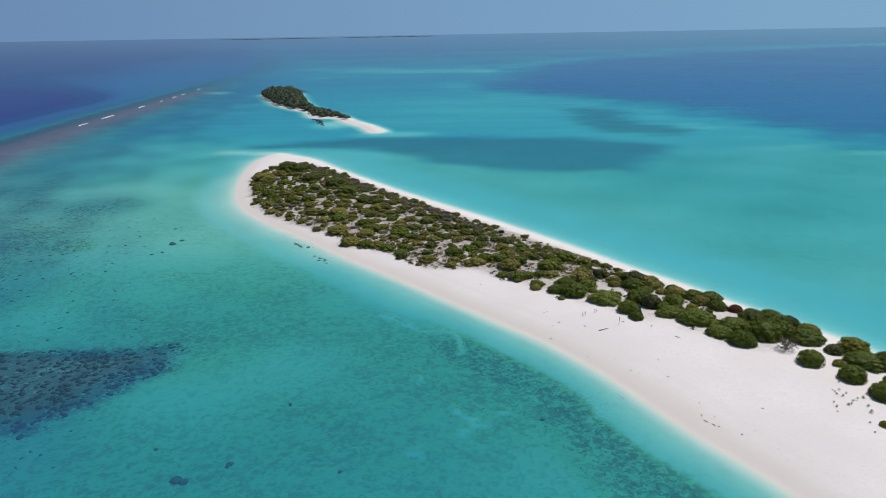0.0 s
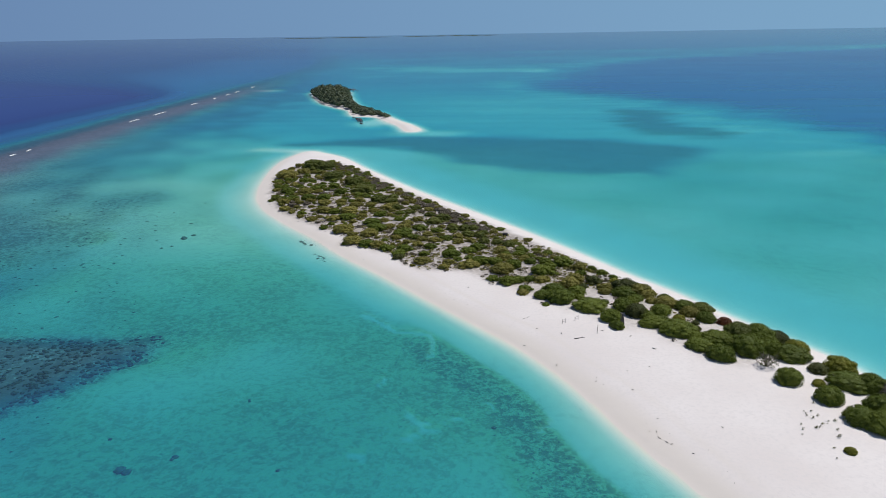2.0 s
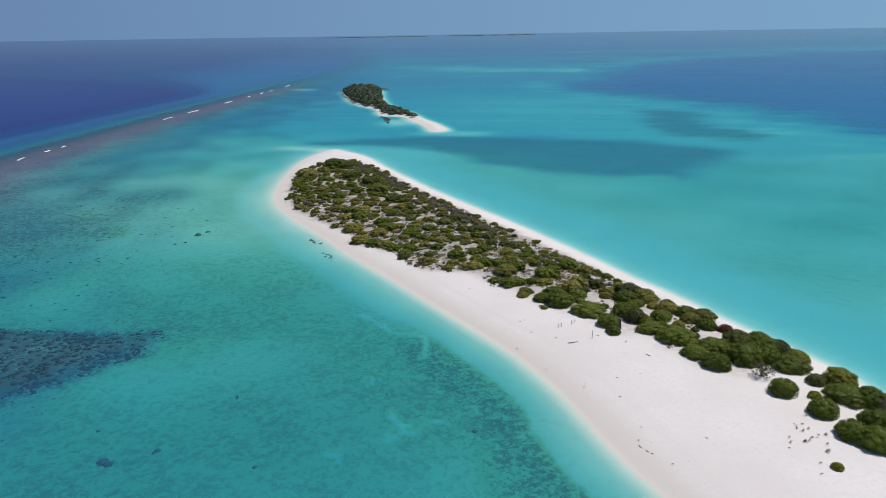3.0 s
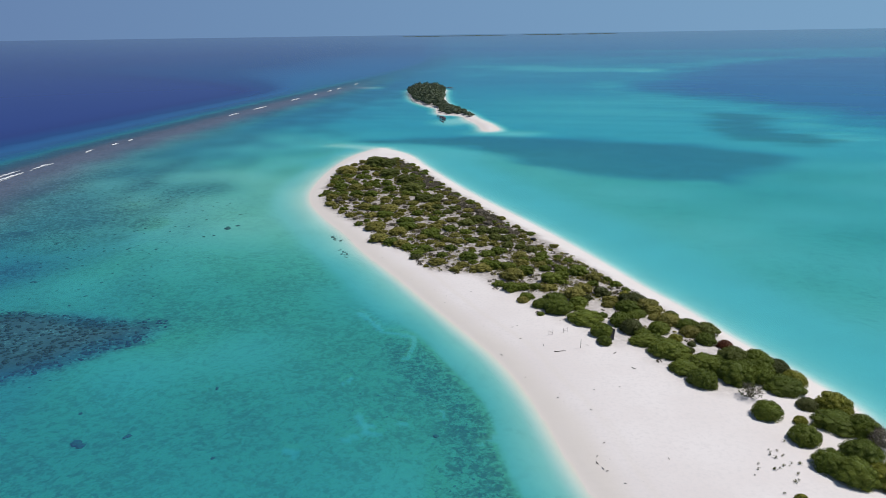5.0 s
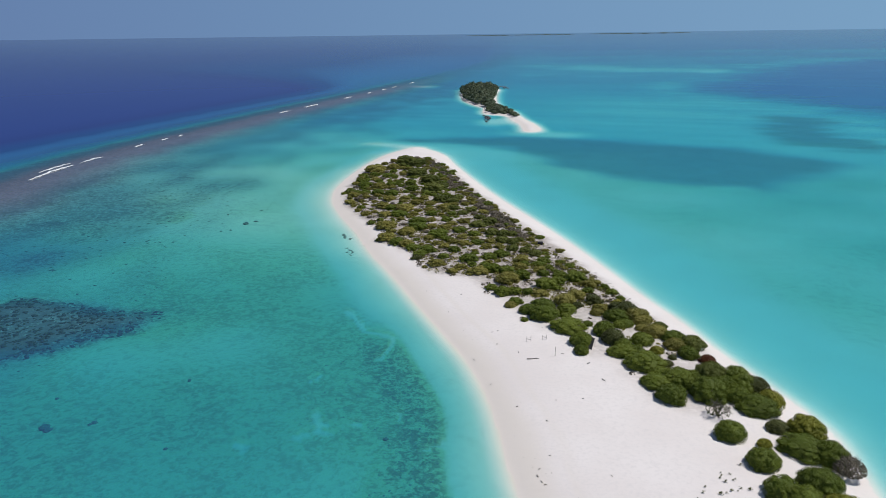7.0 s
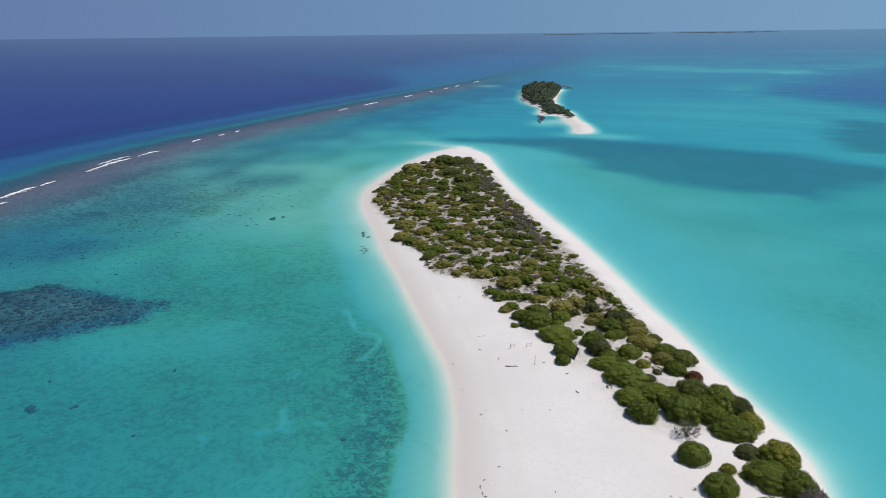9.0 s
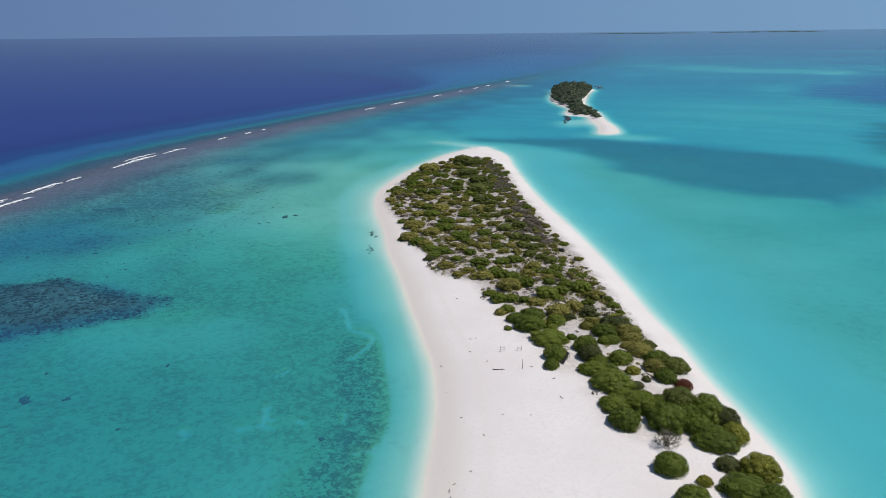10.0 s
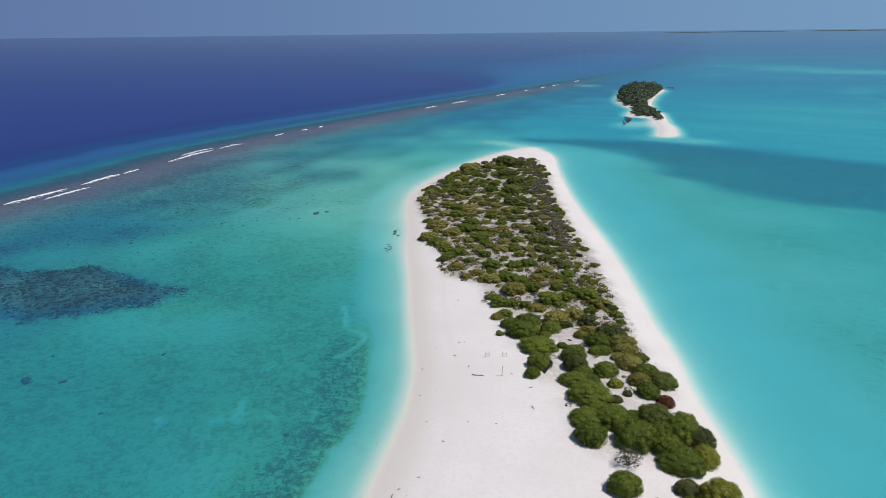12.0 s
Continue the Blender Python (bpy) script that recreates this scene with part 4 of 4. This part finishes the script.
def wrack_line():
    """Fine dark bits left along the last high water."""
    r = np.random.RandomState(57)
    t = np.linspace(0, 1, 34) + r.normal(0, 0.02, 34)
    west = np.array([(-40, 232), (-20, 208), (0, 185), (16, 168), (29, 150), (40, 131), (48, 117), (56, 104)], float)
    x, y = np.interp(t, np.linspace(0, 1, 8), west[:, 0]) + r.normal(0, 1.3, 34), np.interp(t, np.linspace(0, 1, 8), west[:, 1]) + r.normal(0, 1.3, 34)
    verts, faces = [], []
    for px, py, z in zip(x, y, ground_many(x, y)):
        a, w = r.uniform(0, 6.28), r.uniform(0.05, 0.2)
        stick(verts, faces, (px, py, z + 0.02), (px + w * math.cos(a), py + w * math.sin(a), z + 0.05), 0.04, 0.02, 4)
    return tagged(new("wrack_line", mesh_from("wrack_line", verts, faces, [DARK_WOOD])), "fine dark wrack strewn along the beach", "wrack", kind="stuff")


wrack_line()


def beach_log(x, y, length, turn):
    verts, faces = [], []
    for k in range(6):
        a, b = -length / 2 + length * k / 6, -length / 2 + length * (k + 1) / 6
        w = lambda t: 0.05 * math.sin(3 * t)
        stick(verts, faces, (a, w(a), 0.08), (b, w(b), 0.08), 0.10 - 0.006 * k, 0.094 - 0.006 * k, 8)
    stick(verts, faces, (length * 0.2, 0, 0.12), (length * 0.28, 0.25, 0.3), 0.05, 0.03, 6)
    ob = new("log", mesh_from("log", verts, faces, [DARK_WOOD]))
    ob.matrix_world = pose(x, y, ground_z(x, y), 0, 0, turn)
    return tagged(ob, "dark weathered log lying flat on white sand", "log")


beach_log(35.2, 158.5, 2.7, 22)


def standing_post(x, y, height):
    verts, faces = [], []
    for k in range(4):
        stick(verts, faces, (0.02 * k, 0, -0.3 + (height + 0.3) * k / 4), (0.02 * (k + 1), 0.01, -0.3 + (height + 0.3) * (k + 1) / 4), 0.065 - 0.006 * k, 0.059 - 0.006 * k, 7)
    ob = new("wooden_post", mesh_from("wooden_post", verts, faces, [DARK_WOOD]))
    ob.location = (x, y, ground_z(x, y))
    return tagged(ob, "lone dark wooden post standing in white sand", "post")


standing_post(39.6, 161.2, 2.3)


def stick_frame(x, y, turn):
    """A small frame of driftwood sticks: two uprights and two rungs."""
    root = new("stick_frame")
    root.matrix_world = pose(x, y, ground_z(x, y), 0, 0, turn)
    for sx in (-0.5, 0.5):
        v, f = [], []
        stick(v, f, (sx, 0, -0.2), (sx * 1.05, 0.03, 1.25), 0.05, 0.04, 6)
        part("upright", mesh_from("upright", v, f, [PALE_WOOD]), root)
    for z in (0.45, 0.85):
        v, f = [], []
        stick(v, f, (-0.62, 0.07, z), (0.62, 0.07, z + 0.04), 0.04, 0.035, 6)
        part("rung", mesh_from("rung", v, f, [PALE_WOOD]), root)
    return tagged(root, "small pale frame of driftwood sticks on the beach", "frame", "stick frames on the beach")


stick_frame(32.0, 167.2, 35)
stick_frame(35.3, 169.2, 35)


def seedling_mesh(seed):
    r = np.random.RandomState(seed)
    verts, faces = [], []
    stick(verts, faces, (0, 0, -0.1), (0.03, 0.02, 0.35), 0.03, 0.015, 5)
    spots = [np.array([r.normal(0, 0.16), r.normal(0, 0.16), r.uniform(0.15, 0.5)]) for _ in range(16)]
    lv, lf = leaf_cloud(r, spots, [q / (np.linalg.norm(q) + 1e-6) for q in spots], 0.22)
    k, n = len(verts), len(faces)
    faces += [tuple(i + k for i in f) for f in lf]
    return mesh_from("seedling", verts + lv, faces, [BARK, LEAF_GREY], [0] * n + [1] * len(lf))


SPROUTS = [seedling_mesh(s) for s in (1, 2, 3)]
r = np.random.RandomState(61)
for k in range(24):
    x, y = 76.5 + r.normal(0, 1.9), 122.5 + r.normal(0, 4.2)
    ob = new("seedling", SPROUTS[k % 3])
    ob.matrix_world = pose(x, y, ground_z(x, y), 0, 0, 40 * k) @ Matrix.Scale(r.uniform(0.4, 1.0), 4)
    tagged(ob, "small grey-green seedling sprouting from white sand", "seedling", "seedlings on the beach")


def tarpaulin(x, y):
    """A slack sheet slung from the shrub's branches down to the sand, with its pole and its cord."""
    n, verts, faces = 8, [], []
    for k in range(2):
        for i in range(n + 1):
            for j in range(n + 1):
                u, v = i / n, j / n
                sag = -0.25 * math.sin(math.pi * u) * math.sin(math.pi * v) + 0.06 * noise.noise(Vector((u * 4, v * 4, 2)))
                verts.append((-1.3 + 2.6 * u * (0.45 + 0.55 * v), 1.5 - 3.0 * v, 1.5 * (1 - v) + 0.06 + sag * (1 - 0.5 * v) + 0.012 * k))
        b = k * (n + 1) ** 2
        for i in range(n):
            for j in range(n):
                q = (b + i * (n + 1) + j, b + (i + 1) * (n + 1) + j, b + (i + 1) * (n + 1) + j + 1, b + i * (n + 1) + j + 1)
                faces.append(q if k else q[::-1])
    root = new("tarpaulin_shelter")
    root.matrix_world = pose(x, y, ground_z(x, y), 0, 0, -28)
    part("sheet", mesh_from("sheet", verts, faces, [TARP], smooth=True), root)
    for px in (-1.25, -0.1):
        verts, faces = [], []
        stick(verts, faces, (px, 1.5, -0.2), (px, 1.5, 1.62), 0.035, 0.025, 6)
        part("pole", mesh_from("pole", verts, faces, [GREY_WOOD]), root)
    return tagged(root, "slack dark tarpaulin shelter slung beside a green shrub", "shelter")


tarpaulin(46.5, 168.9)


def lumpy_box(name, half, seed, material):
    """A soft-edged box with an uneven skin."""
    verts = []
    for v in BALL_V:
        q = np.sign(v) * np.abs(v) ** 0.42
        b = 1 + 0.10 * noise.noise(Vector(v) * 2 + Vector((seed, 0, 0)))
        verts.append((q[0] * half[0] * b, q[1] * half[1] * b, half[2] * (0.9 + q[2] * b)))
    return mesh_from(name, verts, BALL_F, [material], smooth=True)


bundle = new("covered_bundle", lumpy_box("covered_bundle", (1.0, 0.7, 0.55), 3, TARP))
bundle.matrix_world = pose(15.8, 247.6, ground_z(15.8, 247.6) - 0.03, 0, 0, 12)
tagged(bundle, "black sheet-covered bundle lying beside a low shrub", "bundle")

net_float = new("net_float", lumpy_box("net_float", (0.24, 0.24, 0.22), 9, TARP))
net_float.matrix_world = pose(42.8, 173.7, ground_z(42.8, 173.7) - 0.02)
tagged(net_float, "black round float washed up on white sand", "float")


# ---- rock and coral in the water ----
def boulder_mesh(name, seed, flatness, material, count=1, spread=0.0):
    r = np.random.RandomState(seed)
    verts, faces = [], []
    for _ in range(count):
        ox, oy, s = r.normal(0, spread), r.normal(0, spread * 0.5), r.uniform(0.6, 1.0)
        k = len(verts)
        for v in BALL_V:
            q = Vector(v)
            b = s * (0.85 + 0.35 * noise.noise(q * 1.7 + Vector((seed, ox, oy))) + 0.15 * noise.noise(q * 4.5 + Vector((oy, seed, ox))))
            verts.append((ox + v[0] * b, oy + v[1] * b, v[2] * b * flatness))
        faces += [tuple(i + k for i in f) for f in BALL_F]
    return mesh_from(name, verts, faces, [material], smooth=True)


for k, (x, y, s, turn) in enumerate([(-56, 240, 2.0, 125), (-58.5, 242.5, 1.3, 125), (-46.5, 224.5, 1.7, 125), (-44.5, 221.5, 1.2, 125), (-49, 227, 1.0, 130)]):
    ob = new("beach_rock", boulder_mesh("beach_rock", 300 + k, 0.18, CORAL_ROCK, 9, 2.2))
    ob.matrix_world = pose(x, y, ground_z(x, y) - 0.05, 0, 0, turn) @ Matrix.Scale(s * 0.5, 4)
    tagged(ob, "dark weedy beach rock in shallow turquoise water", "rock", "beach rocks in the shallows")
for k, (x, y, s) in enumerate([(-49.6, 102.2, 1.2), (-42, 107, 0.7), (-22, 105, 0.6), (-106, 245, 1.3), (16, 121, 0.6), (-104, 250, 0.9), (-36, 128, 0.5), (-58, 112, 0.5)]):
    ob = new("coral_head", boulder_mesh("coral_head", 320 + k, 0.45, CORAL_ROCK, 2, 0.5))
    ob.matrix_world = pose(x, y, ground_z(x, y) + 0.1, 0, 0, 50 * k) @ Matrix.Scale(s, 4)
    tagged(ob, "lone dark coral head under clear water", "coral", "coral heads in the lagoon")


def coral_patch(name, seed, count, reach, keep, sizes, label, material):
    """Many small coral lumps on the bed, over a stretch of the plan."""
    r = np.random.RandomState(seed)
    x, y = r.uniform(reach[0], reach[1], count * 6), r.uniform(reach[2], reach[3], count * 6)
    s = survey(x, y)
    ok = (s["cover"] * r.uniform(0.3, 1.0, len(x)) > keep) & (s["depth"] > 0.7)
    x, y, z = x[ok][:count], y[ok][:count], s["height"][ok][:count]
    shapes = [(ROUGH_V * (0.8 + 0.3 * r.uniform(-1, 1, (len(ROUGH_V), 1)))) for _ in range(5)]
    half = [i for i, f in enumerate(ROUGH_F) if all(ROUGH_V[j][2] > -0.6 for j in f)]
    verts, faces = [], []
    for i in range(len(x)):
        v = shapes[i % 5]
        w = r.uniform(*sizes)
        a = r.uniform(0, 6.28)
        k = len(verts)
        px, py = v[:, 0] * w * r.uniform(0.7, 1.6), v[:, 1] * w
        verts += np.stack([x[i] + px * math.cos(a) - py * math.sin(a), y[i] + px * math.sin(a) + py * math.cos(a), z[i] + v[:, 2] * w * 0.25], -1).tolist()
        faces += [tuple(j + k for j in ROUGH_F[q]) for q in half]
    return tagged(new(name, mesh_from(name, verts, faces, [material], smooth=True)), label, "coral", kind="stuff")


coral_patch("coral_garden", 71, 2000, (-185, -68, 94, 160), 0.62, (0.3, 0.95), "dense dark coral thicket under clear water", CORAL_DARK)
coral_patch("coral_band", 72, 500, (-14, 52, 80, 182), 0.38, (0.10, 0.30), "scattered small corals along the drop-off", CORAL_PALE)
coral_patch("coral_lumps", 74, 420, (-235, -105, 150, 310), 0.16, (0.3, 0.85), "dark coral lumps strewn behind the reef", CORAL_ROCK)
coral_patch("coral_scatter", 73, 1200, (-280, -70, 90, 330), 0.24, (0.15, 0.5), "scattered dark corals on the reef flat", CORAL_ROCK)


# ---- surf on the reef ----
def reef_x(y):
    return float(np.interp(y, REEF[:, 1], REEF[:, 0]))


def breaker(y0, y1, offset, width, seed):
    """A line of broken white water: a ragged crest with loose foam behind it."""
    r = np.random.RandomState(seed)
    n = max(6, int((y1 - y0) / 1.2))
    verts, faces = [], []
    for k in range(n + 1):
        y = y0 + (y1 - y0) * k / n
        taper = math.sin(math.pi * min(max(k / n, 0.02), 0.98)) ** 0.5
        w = width * taper * max(0.08, 0.45 + 0.75 * noise.noise(Vector((y * 0.25, seed, 0))) + r.uniform(-0.15, 0.25))
        c = reef_x(y) + offset + 1.2 * noise.noise(Vector((y * 0.12, 3, seed)))
        for j, (s, h) in enumerate(((-0.6, 0.02), (-0.25, 0.55), (0.05, 0.7), (0.4, 0.35), (1.0, 0.03))):
            verts.append((c + s * w + r.uniform(-0.15, 0.15), y + r.uniform(-0.2, 0.2), 0.02 + h * taper * r.uniform(0.6, 1.1)))
        if k:
            b = (k - 1) * 5
            faces += [(b + j, b + j + 1, b + j + 6, b + j + 5) for j in range(4)]
    for _ in range(int((y1 - y0) * width * 2.2)):
        y = r.uniform(y0, y1)
        x = reef_x(y) + offset + width * r.uniform(0.2, 3.0) ** 1.0
        s, k = r.uniform(0.15, 0.6), len(verts)
        for i in range(6):
            a = i * math.pi / 3
            q = s * r.uniform(0.6, 1.2)
            verts.append((x + q * 0.7 * math.cos(a), y + q * 1.6 * math.sin(a), 0.04))
        faces.append(tuple(range(k, k + 6)))
    ob = new("breaking_wave", mesh_from("breaking_wave", verts, faces, [FOAM]))
    return tagged(ob, "white surf breaking along the outer reef edge", "wave", "breaking waves on the reef", "")


SURF = [(174, 208, 0, 3.2), (190, 216, 9, 1.6), (217, 244, -1, 3.0), (246, 258, 0, 1.2), (282, 326, 2, 2.6), (300, 330, -4, 1.2), (332, 354, 2, 1.0), (394, 405, -2, 1.6),
        (426, 434, -2, 1.6), (446, 453, -2, 1.6), (612, 634, 0, 1.8), (668, 702, 0, 2.6), (772, 800, 0, 2.2), (852, 866, 0, 2.2), (905, 925, 0, 2.4), (950, 972, 0, 2.4), (1040, 1068, 0, 2.2)]
for k, (y0, y1, offset, width) in enumerate(SURF):
    breaker(y0, y1, offset, width * 0.30, 400 + k)


# ---- far island ----
def woodland():
    r = np.random.RandomState(81)
    verts, faces = [], []
    x, y = r.uniform(-250, -75, 6000), r.uniform(600, 960, 6000)
    d = line_distance(x, y, FAR_WOOD, True)
    keep = d > np.where(y > 780, -1.5, 0.6)
    x, y, d = x[keep], y[keep], np.maximum(d[keep], 0)
    picked = []
    for px, py, pd in zip(x, y, d):
        if all((px - a) ** 2 + (py - b) ** 2 > 16 for a, b in picked):
            picked.append((px, py))
            tall = (4.5 + 4.0 * float(ease(np.array(py), 680, 800))) * r.uniform(0.8, 1.25) * (0.6 + 0.4 * min(1, pd / 9))
            rad = r.uniform(2.6, 4.6)
            k = len(verts)
            for v in BALL_V:
                b = 0.85 + 0.35 * noise.noise(Vector(v) * 2.2 + Vector((px, py, 0)))
                verts.append((px + v[0] * rad * b, py + v[1] * rad * b, max(0.9, 0.6 + tall * (0.55 + 0.45 * v[2] * b))))
            faces += [tuple(i + k for i in f) for f in BALL_F]
            spots, normals = [], []
            for _ in range(90):
                v = r.normal(0, 1, 3)
                v /= np.linalg.norm(v)
                if v[2] > -0.3:
                    spots.append(np.array([px + v[0] * rad, py + v[1] * rad, 0.6 + tall * (0.55 + 0.47 * v[2])])), normals.append(v)
            lv, lf = leaf_cloud(r, spots, normals, 0.9)
            k = len(verts)
            verts += lv
            faces += [tuple(i + k for i in f) for f in lf]
    return tagged(new("woodland", mesh_from("woodland", verts, faces, [LEAF_FAR])), "dense dark green woodland covering the far island", "woodland", kind="stuff")


woodland()
for k, (x, y, s) in enumerate([(-127, 640, 2.2), (-125, 634, 2.6), (-122, 628, 2.4), (-120, 622, 2.2), (-119, 615, 2.0), (-117, 608, 1.8), (-115, 601, 1.6), (-113, 595, 1.4)]):
    ob = new("shore_rock", boulder_mesh("shore_rock", 340 + k, 0.45, CORAL_DARK, 3, 1.0))
    ob.matrix_world = pose(x, y, 0.1, 0, 0, 40 * k) @ Matrix.Scale(s * 0.75, 4)
    tagged(ob, "dark rocks at the far island's western shore", "rock", "rocks of the far island")
for k, (x, y, s) in enumerate([(-221, 1003, 2.2), (-214, 994, 2.6), (-207, 984, 2.2), (-199, 967, 1.8)]):
    ob = new("shore_rock", boulder_mesh("shore_rock", 360 + k, 0.3, CORAL_ROCK, 3, 1.2))
    ob.matrix_world = pose(x, y, 0.0, 0, 0, 120 + 20 * k) @ Matrix.Scale(s, 4)
    tagged(ob, "low dark rocks awash off the far island's end", "rock", "rocks of the far island")


# ---- low wooded rim of the next atoll, on the horizon ----
def distant_island(first, last, reach, tall, seed):
    """A long low wooded bank, from one bearing to another (degrees from +y towards +x)."""
    n, verts, faces = int(abs(last - first) * 14), [], []
    for k in range(n + 1):
        a = radians(first + (last - first) * k / n)
        ends = min(1.0, 8 * k / n, 8 * (n - k) / n)
        h = tall * ends * max(0.15, 0.6 + 0.9 * noise.noise(Vector((k * 0.11, seed, 0))) + 0.25 * noise.noise(Vector((k * 0.7, 0, seed))))
        for d, up in ((-40, -2.0), (-15, h), (15, h * 0.9), (40, -2.0)):
            x, y = 100 + (reach + d) * math.sin(a), 40 + (reach + d) * math.cos(a)
            sea = 73.0 * max(0, (math.hypot(x - CENTRE[0], y - CENTRE[1]) - 1100) / (RIM - 1100)) ** 2
            verts.append((x, y, sea + up))
        if k:
            b = 4 * (k - 1)
            faces += [(b + j, b + j + 1, b + j + 5, b + j + 4) for j in range(3)]
    return tagged(new("distant_island", mesh_from("distant_island", verts, faces, [LEAF_FAR], smooth=True)), "low wooded island far off on the horizon", "island")


distant_island(-19.5, -11.0, 4700, 2.2, 3)
distant_island(-10.0, -2.5, 4720, 2.4, 7)
